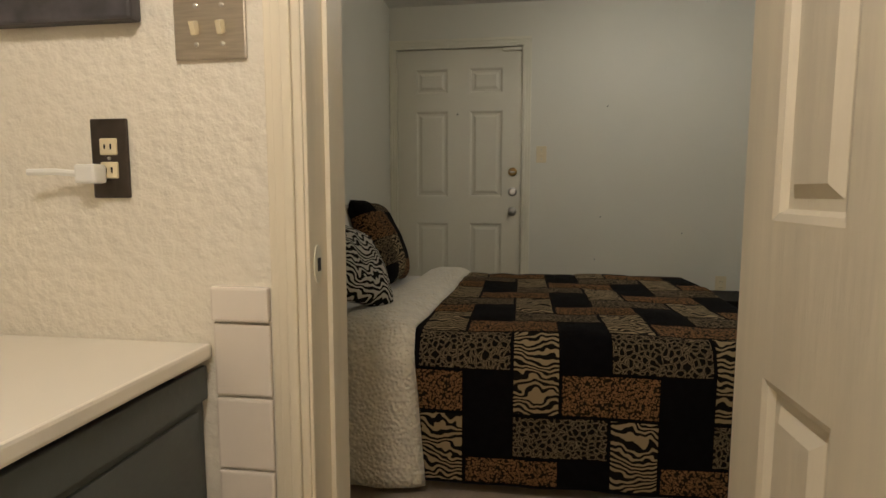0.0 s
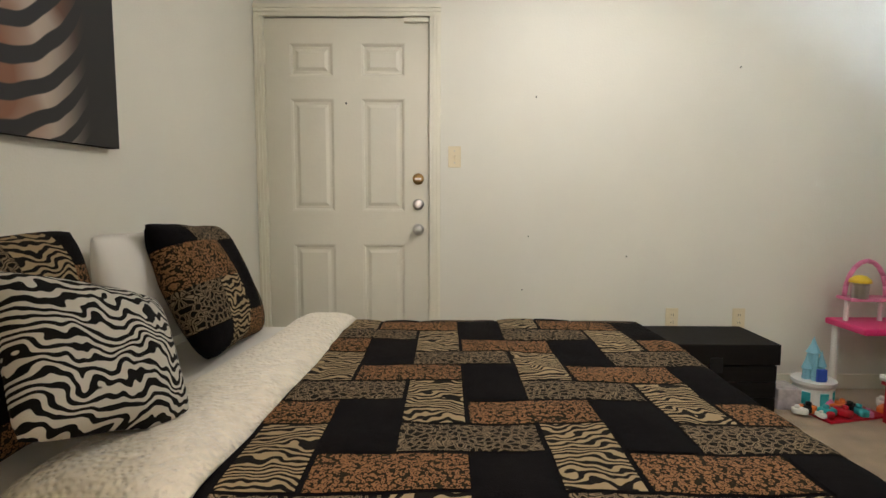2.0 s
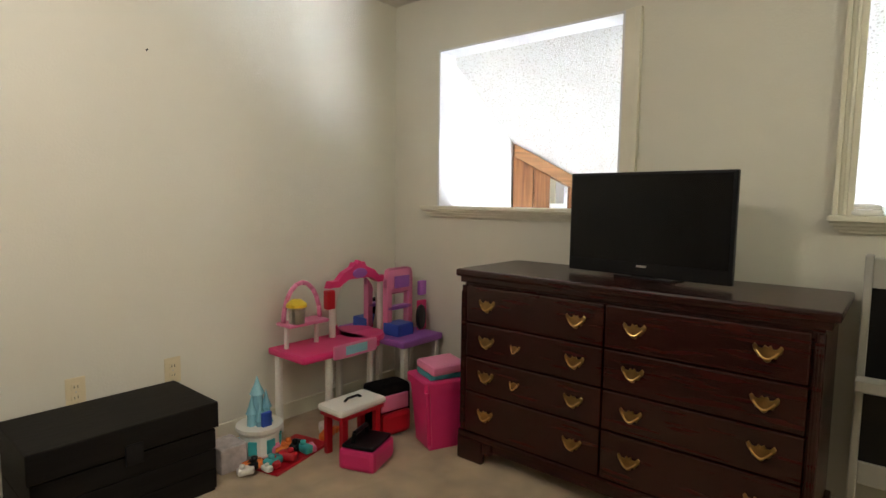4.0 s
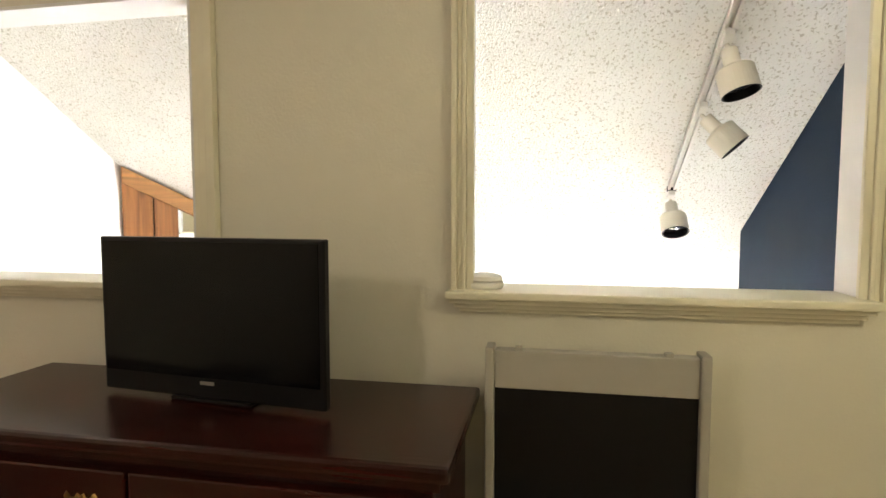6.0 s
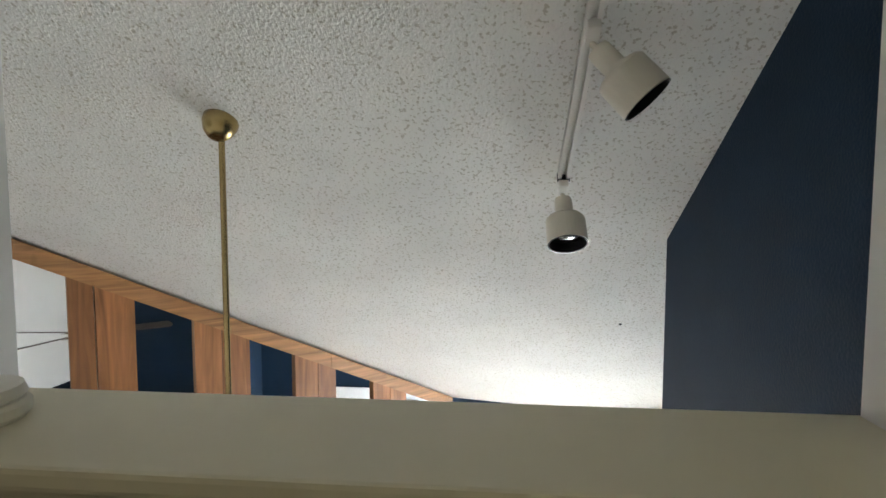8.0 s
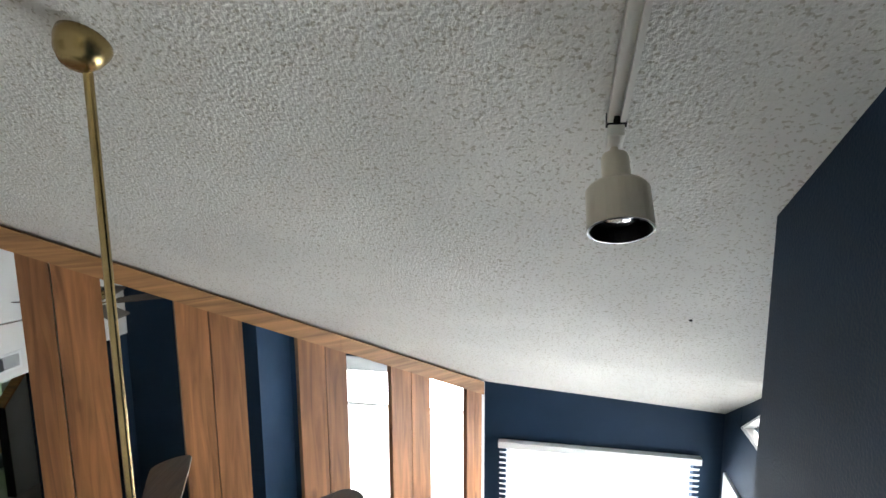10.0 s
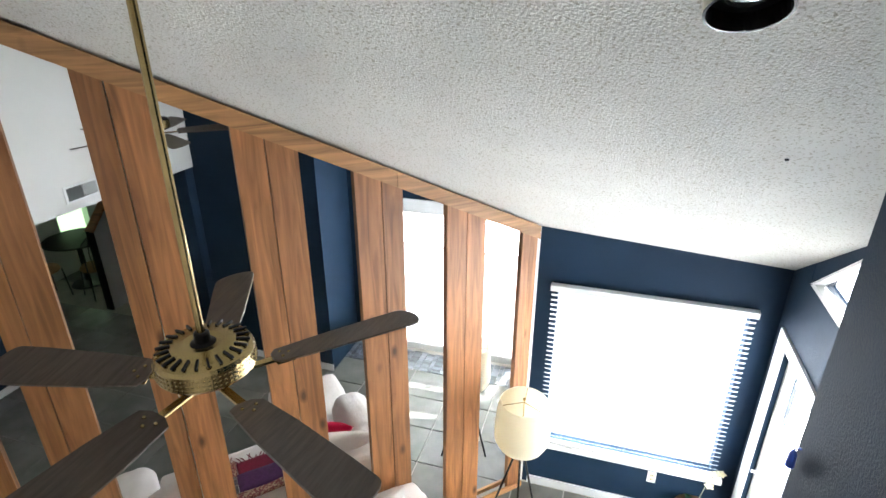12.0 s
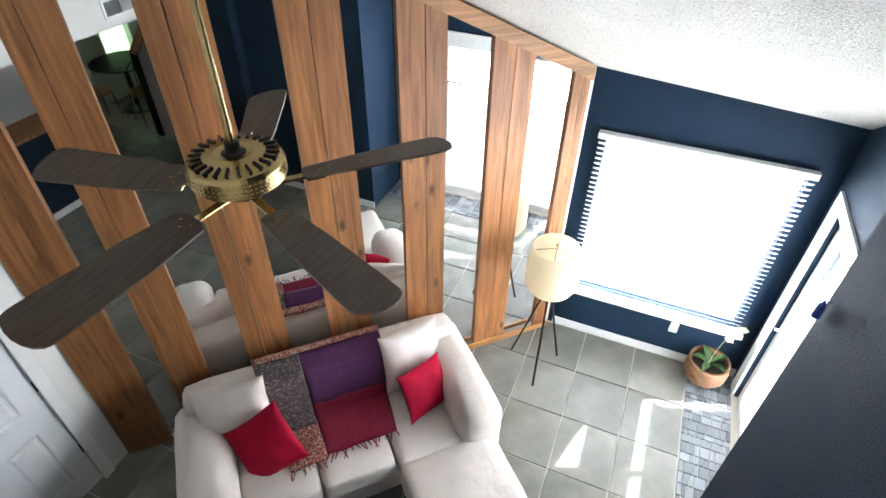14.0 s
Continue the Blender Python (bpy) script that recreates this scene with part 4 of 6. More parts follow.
def pull(parent, y, z, w=0.085):
    bm = bmesh.new()
    wing = ((0.0, 0.30), (0.10, 0.40), (0.17, 0.22), (0.30, 0.24), (0.42, 0.44), (0.50, 0.30), (0.46, 0.08), (0.36, -0.08), (0.28, -0.28), (0.17, -0.24), (0.09, -0.46))
    outline = [(y + w * a, z + 0.72 * w * b) for a, b in wing] + [(y, z - 0.36 * w)] + [(y - w * a, z + 0.72 * w * b) for a, b in wing[:0:-1]]
    n = len(outline)
    f0 = [bm.verts.new((DRX - 0.017, *o)) for o in outline]
    f1 = [bm.verts.new((DRX - 0.0215, y + (o[0] - y) * 0.93, z + (o[1] - z) * 0.93)) for o in outline]
    bm.faces.new(f1)
    for k in range(n):
        bm.faces.new((f0[k], f0[(k + 1) % n], f1[(k + 1) % n], f1[k]))
    p = dpart("pull_plate", bm, M_OLDBRASS, parent, "pierced aged brass pull")
    bm = bmesh.new()
    pts = [(DRX - 0.022 - 0.012 * math.sin(math.pi * k / 8), y - 0.36 * w + 0.72 * w * k / 8, z + 0.006 - 0.022 * math.sin(math.pi * k / 8)) for k in range(9)]
    tube(bm, pts, 0.0032, 6)
    dpart("bail", bm, M_PULL, p)


ZR = (0.140, 0.330, 0.485, 0.640, 0.805)
MID = 0.5 * (DRY0 + DRY1)
for k in range(4):
    for y0, y1 in ((DRY0 + 0.040, MID - 0.0035), (MID + 0.0035, DRY1 - 0.040)):
        d = dpart("drawer", boxed(DRX - 0.016, DRX + 0.014, y0, y1, ZR[k] + 0.003, ZR[k + 1] - 0.003, bevel=0.006), M_MAHOGANY, label="mahogany drawer front")
        zc = 0.5 * (ZR[k] + ZR[k + 1])
        for y in (y0 + 0.11, y1 - 0.11):
            pull(d, y, zc)
        if y0 > 2 and k in (1, 2):
            pull(d, 0.5 * (y0 + y1) + 0.06, zc, 0.05)
for y in (DRY0 + 0.020, DRY1 - 0.020):
    bm = bmesh.new()
    rod(bm, (DRX, y, 0.145), (DRX, y, 0.80), 0.014, 0.014, 12)
    for dy in (-0.008, 0.0, 0.008):
        rod(bm, (DRX - 0.012, y + dy, 0.17), (DRX - 0.012, y + dy, 0.775), 0.0035, 0.0035, 6)
    dpart("corner_column", bm, M_MAHOGANY)

tv = thing("television", pose(3.79, 2.035, 0.872, 0, 0, -6), "black flat-screen television on the dresser, switched off", "television")
part("bezel", boxed(-0.015, 0.010, -0.335, 0.330, 0.014, 0.424, bevel=0.005), M_BLACKPLASTIC, tv)
part("back_shell", boxed(0.010, 0.050, -0.22, 0.22, 0.09, 0.36, bevel=0.015), M_BLACKPLASTIC, tv)
part("screen", boxed(-0.0175, -0.0150, -0.320, 0.320, 0.068, 0.413), M_SCREEN, tv, "dark glossy screen")
part("badge", boxed(-0.0182, -0.0150, -0.020, 0.020, 0.050, 0.058), M_CHROME, tv, "small silver badge bar")
part("neck", boxed(0.0, 0.025, -0.05, 0.05, 0.006, 0.06, bevel=0.004), M_BLACKPLASTIC, tv)
part("stand_base", boxed(-0.012, 0.12, -0.12, 0.12, 0.0, 0.010, bevel=0.004), M_BLACKPLASTIC, tv)

# folded cabinet with a grey top rail and a black panel
fc = thing("folding_chalkboard", pose(3.97, 1.072, 0.0), "grey-framed standing board with a black panel below the opening", "board")
for y in (-0.275, 0.252):
    part("post", boxed(-0.035, 0.03, y, y + 0.024, 0.0, 1.012, bevel=0.006), M_GREYPANEL, fc)
part("top_rail", boxed(-0.022, 0.02, -0.252, 0.252, 0.902, 1.002, bevel=0.004), M_GREYPANEL, fc, "grey top rail")
part("panel", boxed(-0.012, 0.012, -0.252, 0.252, 0.30, 0.902), M_BLACKPLASTIC, fc, "matt black panel")
part("bottom_rail", boxed(-0.022, 0.02, -0.252, 0.252, 0.22, 0.30, bevel=0.004), M_GREYPANEL, fc)
for y in (-0.18, 0.19):
    part("catch", boxed(-0.020, 0.004, y - 0.010, y + 0.010, 1.001, 1.012, bevel=0.003), M_GREYPANEL, fc, "small grey catch")
part("tray", boxed(-0.10, -0.022, -0.252, 0.275, 0.56, 0.60, bevel=0.006), M_GREYPANEL, fc)

al = thing("smoke_alarm", pose(4.128, 1.372, SILL + 0.003), "round white smoke alarm lying on the sill", "alarm")
part("body", lathe(bmesh.new(), [(0.052, 0), (0.057, 0.006), (0.057, 0.016), (0.052, 0.020)], seg=32), M_WHITEPLASTIC, al, smooth=False)
part("cover", lathe(bmesh.new(), [(0.050, 0.022), (0.054, 0.026), (0.050, 0.036), (0.030, 0.042), (0.0005, 0.043)], seg=32), M_WHITEPLASTIC, al)

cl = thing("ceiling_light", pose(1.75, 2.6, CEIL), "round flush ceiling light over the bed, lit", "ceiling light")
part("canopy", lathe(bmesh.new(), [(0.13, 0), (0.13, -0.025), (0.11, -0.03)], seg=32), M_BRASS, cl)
# fixture made up to carry the alcove fill, out of view
al2 = thing("ceiling_light", pose(2.75, 0.05, CEIL), "round flush ceiling fixture added for the alcove fill lamp", "ceiling light")
part("canopy", lathe(bmesh.new(), [(0.12, 0), (0.12, -0.025), (0.10, -0.03)], seg=32), M_BRASS, al2)
bl = thing("vanity_light", pose(0.75, -0.25, CEIL), "flush bathroom ceiling light, lit", "ceiling light")
part("canopy", lathe(bmesh.new(), [(0.11, 0), (0.11, -0.02), (0.10, -0.03)], seg=28), M_BRASS, bl)

# ---- living room: fan, track lights, window, patio door ----
FX, FY = 5.282, 1.672
FZ = slope(FX, FY)
fan = thing("ceiling_fan", pose(FX, FY, 0.40), "brass ceiling fan with five dark walnut blades on a long rod", "ceiling fan")
part("canopy", lathe(bmesh.new(), [(0.016, -0.062), (0.030, -0.060), (0.046, -0.040), (0.055, -0.014), (0.056, 0.004)], Matrix.Translation((0, 0, FZ - 0.40)) @ pose(0, 0, 0, 0, 32.4, 0), 28), M_BRASS, fan, "brass canopy", smooth=True)
bm = bmesh.new()
rod(bm, (0, 0, 0.10), (0, 0, FZ - 0.44), 0.0100, 0.0100, 14)
part("down_rod", bm, M_BRASS, fan, "long brass down rod")
bm = bmesh.new()
lathe(bm, [(0.015, 0.130), (0.019, 0.126), (0.020, 0.104), (0.031, 0.099)], seg=20)
part("collar", bm, M_BLACKMETAL, fan, "black collar")
house = part("motor_housing", lathe(bmesh.new(), [(0.030, 0.098), (0.050, 0.101), (0.102, 0.093), (0.116, 0.084), (0.121, 0.074), (0.122, 0.034), (0.116, 0.026), (0.08, 0.014), (0.052, 0.010), (0.050, -0.02), (0.0005, -0.02)], seg=48), M_BRASS, fan, "polished brass motor housing", smooth=False)
for k in range(24):
    a = 2 * math.pi * k / 24
    part("vent_slot", boxed(0.066, 0.100, -0.0030, 0.0030, 0.0975, 0.1035, m=pose(0, 0, 0, 0, 0, math.degrees(a)) @ pose(0, 0, 0.0070, 0, 7.5, 0)), M_BLACKMETAL, house)
bm = bmesh.new()
for k in range(60):
    for z in (0.040, 0.052, 0.064):
        a = 2 * math.pi * (k + (0.5 if z == 0.050 else 0)) / 60
        lathe(bm, [(0.0042, 0.0), (0.003, 0.0014), (0.0003, 0.0018)], pose(0.1215 * math.cos(a), 0.1215 * math.sin(a), z, 0, 90, math.degrees(a)), 6, False)
part("hammered_band", bm, M_BRASS, house)
for k in range(4):
    a = radians(45 + 90 * k)
    bm = bmesh.new()
    lathe(bm, [(0.007, 0), (0.006, 0.005), (0.0005, 0.006)], Matrix.Translation((0.106 * math.cos(a), 0.106 * math.sin(a), 0.090)), 10)
    part("screw", bm, M_BRASS, house)
for k in range(5):
    turn = pose(0, 0, 0, 0, 0, -42 - 72 * k)
    bm = bmesh.new()
    n = 10
    ol = [(0.175, -0.045), (0.30, -0.058), (0.50, -0.066)]
    ol += [(0.565 + 0.035 * math.sin(math.pi * q / 8), -0.066 * math.cos(math.pi * q / 8)) for q in range(9)]
    ol += [(0.50, 0.066), (0.30, 0.058), (0.175, 0.045), (0.160, 0.02), (0.160, -0.02)]
    m = turn @ pose(0, 0, -0.006, -11, 0, 0)
    f0 = [bm.verts.new(m @ Vector((x, y, -0.003))) for x, y in ol]
    f1 = [bm.verts.new(m @ Vector((x, y, 0.003))) for x, y in ol]
    bm.faces.new(f0[::-1]), bm.faces.new(f1)
    for q in range(len(ol)):
        bm.faces.new((f0[q], f0[(q + 1) % len(ol)], f1[(q + 1) % len(ol)], f1[q]))
    blade = part("blade", bm, M_BLADE, fan, "dark walnut fan blade")
    bm = bmesh.new()
    box(bm, 0.045, 0.185, -0.011, 0.011, -0.018, -0.008, bevel=0.003, m=turn)
    box(bm, 0.165, 0.215, -0.030, 0.030, -0.013, -0.0095, bevel=0.001, m=m)
    part("blade_iron", bm, M_BRASS, blade)
    for x, y in ((0.185, -0.018), (0.185, 0.018), (0.205, 0.0)):
        bm = bmesh.new()
        lathe(bm, [(0.005, 0.002), (0.004, 0.006), (0.0005, 0.0065)], m @ Matrix.Translation((x, y, 0)), 8)
        part("screw", bm, M_BRASS, blade)

track = thing("track_rail", pose(4.9, 0.592, slope(4.9, 0.592)), "white lighting track along the sloping ceiling", "track")
ang = math.degrees(math.atan(0.636))
bm = bmesh.new()
for y0, y1 in ((-0.018, -0.007), (0.007, 0.018)):
    box(bm, -0.65, 0.61, y0, y1, -0.022, 0.004, m=pose(0, 0, 0, 0, ang, 0))
box(bm, -0.65, 0.61, -0.018, 0.018, -0.006, 0.003, m=pose(0, 0, 0, 0, ang, 0))
part("channel", bm, M_WHITEPLASTIC, track)
part("end_cap", boxed(0.608, 0.622, -0.020, 0.020, -0.024, 0.004, m=pose(0, 0, 0, 0, ang, 0)), M_BLACKPLASTIC, track)


def spotlight(x, aim, label):
    z = slope(x, 0.592) - 0.022
    t = thing("track_spotlight", pose(x, 0.592, z), label, "spotlight", "spotlights on the track")
    part("adapter", boxed(-0.028, 0.028, -0.016, 0.016, -0.030, 0.004, bevel=0.003, m=pose(0, 0, 0, 0, ang, 0)), M_WHITEPLASTIC, t)
    d = Vector(aim).normalized()
    knee = Vector((0.0, 0, -0.034))
    bm = bmesh.new()
    rod(bm, (0, 0, -0.015), knee, 0.007, 0.007, 10)
    rod(bm, knee, knee + d * 0.045, 0.008, 0.008, 10)
    part("arm", bm, M_SPOT, t)
    m = Matrix.Translation(knee + d * 0.018) @ d.to_track_quat("Z", "Y").to_matrix().to_4x4()
    head = part("head", lathe(bmesh.new(), [(0.004, 0.0), (0.026, 0.002), (0.028, 0.010), (0.028, 0.062), (0.032, 0.068), (0.056, 0.074), (0.062, 0.082), (0.063, 0.165), (0.059, 0.166), (0.058, 0.135), (0.0005, 0.132)], m, 32), M_SPOT, t, "beige cylindrical lamp head", smooth=False)
    part("baffle", lathe(bmesh.new(), [(0.0628, 0.167), (0.0585, 0.1675), (0.0565, 0.136), (0.030, 0.134)], m, 32, False), M_BLACKPLASTIC, head)
    part("bulb", lathe(bmesh.new(), [(0.036, 0.133), (0.034, 0.141), (0.024, 0.147), (0.0005, 0.149)], m, 24), M_REFLECTOR, head, "silver reflector bulb", smooth=True)


spotlight(4.62, (-0.25, -0.22, -1), "beige track spotlight on the sloping ceiling")
spotlight(4.915, (-0.20, -0.62, -0.72), "beige track spotlight turned aside on the track")
spotlight(5.43, (-0.60, -0.05, -1), "beige track spotlight aimed straight down")

win = tagged(new("window_living"), "white framed window with white slatted blinds, daylight behind", "window", kind="structure")
for y0, y1, z0, z1 in ((-0.335, -0.305, -2.19, -0.72), (0.970, 1.000, -2.19, -0.72), (-0.305, 0.970, -0.75, -0.72), (-0.305, 0.970, -2.19, -2.16), (0.32, 0.35, -2.16, -0.75)):
    part("frame_bar", boxed(XF + 0.085, XF + 0.125, y0, y1, z0, z1), M_WHITEFRAME, win)
part("sill", boxed(XF - 0.070, XF + 0.085, -0.42, 1.085, -2.240, -2.192, bevel=0.005), M_WHITEFRAME, win)
for y0, y1 in ((-0.305, 0.32), (0.35, 0.970)):
    pane = part("pane", boxed(XF + 0.100, XF + 0.106, y0, y1, -2.16, -0.75), M_GLASS, win)
    pane.visible_shadow = False
blind = thing("window_blind", pose(XF - 0.034, 0.340, -2.19), "white slatted blind lowered over the bright window", "blind")
part("head_rail", boxed(-0.024, 0.030, -0.715, 0.715, 1.475, 1.525, bevel=0.004), M_WHITEFRAME, blind)
slat_bm = boxed(-0.024, 0.024, -0.705, 0.705, -0.0014, 0.0014, m=pose(0, 0, 0, 0, 42, 0))
first = part("slat", slat_bm, M_BLIND, blind)
first.location.z = 0.03
for k in range(1, 34):
    o = new("slat", first.data)
    o.parent = blind
    o.location.z = 0.03 + 0.0425 * k
part("bottom_rail", boxed(-0.022, 0.022, -0.705, 0.705, 0.0, 0.020, bevel=0.004), M_WHITEFRAME, blind)
rung = None
for k in range(33):
    for dy in (-0.024, 0.010):
        if rung is None:
            o = part("cord_slot", boxed(-0.020, 0.016, 0.0, 0.018, 0.0016, 0.0030, m=pose(0, 0, 0, 0, 42, 0)), M_BLACKPLASTIC, blind, "dark cord slot")
            rung = o.data
        else:
            o = new("cord_slot", rung)
            o.parent = blind
        o.location = (0.0, dy, 0.03 + 0.0425 * k)
bm = bmesh.new()
rod(bm, (-0.026, 0.0, 0.01), (-0.026, 0.0, 1.48), 0.0015, 0.0015, 6)
part("cord", bm, M_WHITEPLASTIC, blind)
structure("backdrop_sky", boxed(8.9, 8.92, -1.6, 2.2, -3.4, 0.4), M_SKYGLOW)
structure("backdrop_patio", boxed(5.2, 8.6, -2.0, -1.98, -3.2, -0.75), M_PATIOGLOW)
structure("pavement_patio", boxed(5.4, 8.6, -3.4, -0.66, ZF - 0.1, ZF - 0.03), M_GROUT)

pd = tagged(new("door_patio"), "white patio door with a full glass pane", "door", kind="structure")
for x0, x1, z0, z1 in ((6.30, 6.38, ZF, -0.80), (7.09, 7.15, ZF, -0.80), (7.85, 7.93, ZF, -0.80), (6.38, 7.09, -0.90, -0.80), (7.15, 7.85, -0.90, -0.80), (6.38, 7.09, ZF, ZF + 0.12), (7.15, 7.85, ZF, ZF + 0.12)):
    part("stile", boxed(x0, x1, -0.60, -0.555, z0, z1, bevel=0.004), M_WHITEFRAME, pd)
for x0, x1 in ((6.38, 7.09), (7.15, 7.85)):
    gl = part("pane", boxed(x0, x1, -0.580, -0.574, ZF + 0.12, -0.90), M_GLASS, pd)
    gl.visible_shadow = False
pb = thing("door_blind", pose(7.1, -0.545, -1.25), "white slatted blind hanging behind the patio door glass", "blind")
for k in range(34):
    part("slat", boxed(-0.70, 0.665, -0.0015, 0.0015, -1.40 + 0.040 * k, -1.363 + 0.040 * k), M_BLIND, pb)
part("head_rail", boxed(-0.72, 0.70, -0.014, 0.014, -0.045, -0.015, bevel=0.003), M_WHITEFRAME, pb)
for x0, x1, z0, z1 in ((6.22, 6.305, ZF, -0.715), (7.925, 8.05, ZF, -0.715), (6.305, 7.925, -0.805, -0.715)):
    part("casing", boxed(x0, x1, -0.519, -0.497, z0, z1, bevel=0.005), M_WHITEFRAME, pd)
part("closer", boxed(7.30, 7.62, -0.556, -0.515, -0.885, -0.845, bevel=0.006), M_CHROME, pd, "metal door closer")
bm = bmesh.new()
rod(bm, (7.835, -0.55, -1.80), (7.835, -0.50, -1.80), 0.010, 0.012)
part("handle", bm, M_CHROME, pd)
tw = tagged(new("window_transom"), "small white framed transom window over the patio door", "window", kind="structure")


def wedge(pts, y0, y1):
    """A prism across the wall from corners in x and z."""
    bm = bmesh.new()
    a = [bm.verts.new((x, y0, z)) for x, z in pts]
    b = [bm.verts.new((x, y1, z)) for x, z in pts]
    bm.faces.new(a), bm.faces.new(b)
    for k in range(len(pts)):
        bm.faces.new((a[k], a[(k + 1) % len(pts)], b[(k + 1) % len(pts)], b[k]))
    return bm


structure("wall_patio_gable", wedge(((7.859, -0.28), (7.859, 0.599), (7.083, 0.599), (7.083, 0.289)), -0.560, -0.521), M_NAVY)
part("frame_bar", wedge(((7.082, -0.288), (7.84, -0.288), (7.79, -0.258), (7.082, -0.258)), -0.575, -0.515), M_WHITEFRAME, tw)
part("frame_bar", wedge(((7.082, -0.257), (7.112, -0.257), (7.112, 0.255), (7.082, 0.283)), -0.575, -0.515), M_WHITEFRAME, tw)
part("frame_bar", wedge(((7.113, 0.250), (7.785, -0.257), (7.845, -0.284), (7.113, 0.276)), -0.575, -0.512), M_WHITEFRAME, tw)
pn = part("pane", wedge(((7.113, -0.257), (7.78, -0.257), (7.113, 0.249)), -0.566, -0.562), M_GLASS, tw)
pn.visible_shadow = False
structure("baseboard", boxed(XF - 0.016, XF + 0.001, -0.515, 1.12, ZF, ZF + 0.085, bevel=0.004), M_WHITEFRAME)
structure("baseboard", boxed(4.22, 5.73, 0.169, 0.184, ZF, ZF + 0.085, bevel=0.004), M_WHITEFRAME)
wall_plate("wall_outlet", pose(XF, 0.085, -2.365, 0, 0, -90), "socket", M_WHITEPLASTIC, "white double wall outlet on the navy wall under the window")
tas = thing("blue_tassel", pose(5.70, 0.186, 0.155), "small dark blue tassel hanging on the navy wall", "tassel")
bm = bmesh.new()
lathe(bm, [(0.002, 0.03), (0.010, 0.012), (0.012, -0.03), (0.0005, -0.032)], seg=12)
part("fringe", bm, M_BLUE, tas)
bm = bmesh.new()
rod(bm, (0, -0.02, 0.032), (0, 0, 0.030), 0.002)
part("cord", bm, M_BLUE, tas)

ld = panel_door("door_front", pose(4.43, 3.79, ZF + 0.01), 0.865, 2.01, M_WHITEDOOR, "closed white six-panel front door in the living room", six(0.865, ((0.20, 0.78), (0.97, 1.60), (1.71, 1.89))))
for z in (0.35, 1.05, 1.70):
    part("hinge", boxed(0.862, 0.874, -0.010, 0.002, z, z + 0.09, bevel=0.002), M_BLACKMETAL, ld, "dark hinge")
t = tagged(new("trim_front_door"), "white casing round the living room front door", "trim", kind="structure")
for x0, x1, z0, z1 in ((4.34, 4.425, ZF, -0.70), (5.297, 5.382, ZF, -0.70), (4.34, 5.382, -0.70, -0.615)):
    part("casing", boxed(x0, x1, 3.758, 3.781, z0, z1, bevel=0.006), M_WHITEFRAME, t)
vent = thing("wall_vent", pose(XW2 + 0.012, 1.53, -0.205), "white return air vent low on the loft wall", "vent")
part("frame", boxed(0.0, 0.010, -0.17, 0.17, -0.075, 0.075, bevel=0.004), M_WHITEFRAME, vent)
part("opening", boxed(0.008, 0.0125, -0.145, 0.145, -0.055, 0.055), M_BLACKPLASTIC, vent)
for k in range(9):
    part("slat", boxed(0.010, 0.018, -0.145, -0.004, -0.052 + 0.0125 * k, -0.048 + 0.0125 * k), M_WHITEFRAME, vent)

hook = thing("ceiling_hook", pose(6.47, 0.167, slope(6.47, 0.167)), "small dark hook in the sloping ceiling", "hook")
part("base", lathe(bmesh.new(), [(0.008, 0.004), (0.007, -0.005), (0.0005, -0.008)], pose(0, 0, 0, 0, 32.4, 0), 12), M_BLACKMETAL, hook)

# ---- sofa group: x along the mirrors, y towards the room ----
SM = Matrix.Translation((8.16, 1.147, ZF)) @ Matrix(((-0.7071, -0.7071, 0, 0), (0.7071, -0.7071, 0, 0), (0, 0, 1, 0), (0, 0, 0, 1)))
U_END = 0.7071 * (8.16 - 1.147)


def sof(u):
    return U_END - u


def puffy(bm, x0, x1, y0, y1, z0, z1, r=0.05, n=10, sag=0.015, seed=0.0):
    """An upholstered block: a box rounded and swollen, with soft creases."""
    cx, cy, cz = (x0 + x1) / 2, (y0 + y1) / 2, (z0 + z1) / 2
    hx, hy, hz = (x1 - x0) / 2, (y1 - y0) / 2, (z1 - z0) / 2
    start = len(bm.verts)
    tmp = bmesh.new()
    bmesh.ops.create_cube(tmp, size=2.0)
    bmesh.ops.subdivide_edges(tmp, edges=tmp.edges, cuts=n, use_grid_fill=True)
    vmap = {}
    for v in tmp.verts:
        p = Vector(v.co)
        q = Vector((p.x * hx, p.y * hy, p.z * hz))
        core = Vector((max(-hx + r, min(hx - r, q.x)), max(-hy + r, min(hy - r, q.y)), max(-hz + r, min(hz - r, q.z))))
        d = q - core
        if d.length > 1e-6:
            q = core + d.normalized() * r
        swell = sag * (1 - p.x ** 2) * (1 - p.y ** 2)
        q.z += swell * (1 if p.z > 0 else 0)
        w = noise.noise(Vector((q.x * 5 + seed, q.y * 5, q.z * 5))) * 0.010 + noise.noise(Vector((q.x * 13 + seed, q.y * 13, q.z * 13))) * 0.004
        q += (q.normalized() if q.length else q) * w
        vmap[v] = bm.verts.new(q + Vector((cx, cy, cz)))
    for f in tmp.faces:
        bm.faces.new([vmap[v] for v in f.verts])
    tmp.free()
    return bm


sofa = thing("sectional_sofa", SM, "cream cotton sectional sofa with a chaise against the mirror wall", "sofa")


def sp_(name, u0, u1, y0, y1, z0, z1, r, label="", sag=0.015, seed=0.0):
    a, b = sorted((sof(u0), sof(u1)))
    return part(name, puffy(bmesh.new(), a, b, y0, y1, z0, z1, r, sag=sag, seed=seed), M_SOFA, sofa, label, smooth=True)


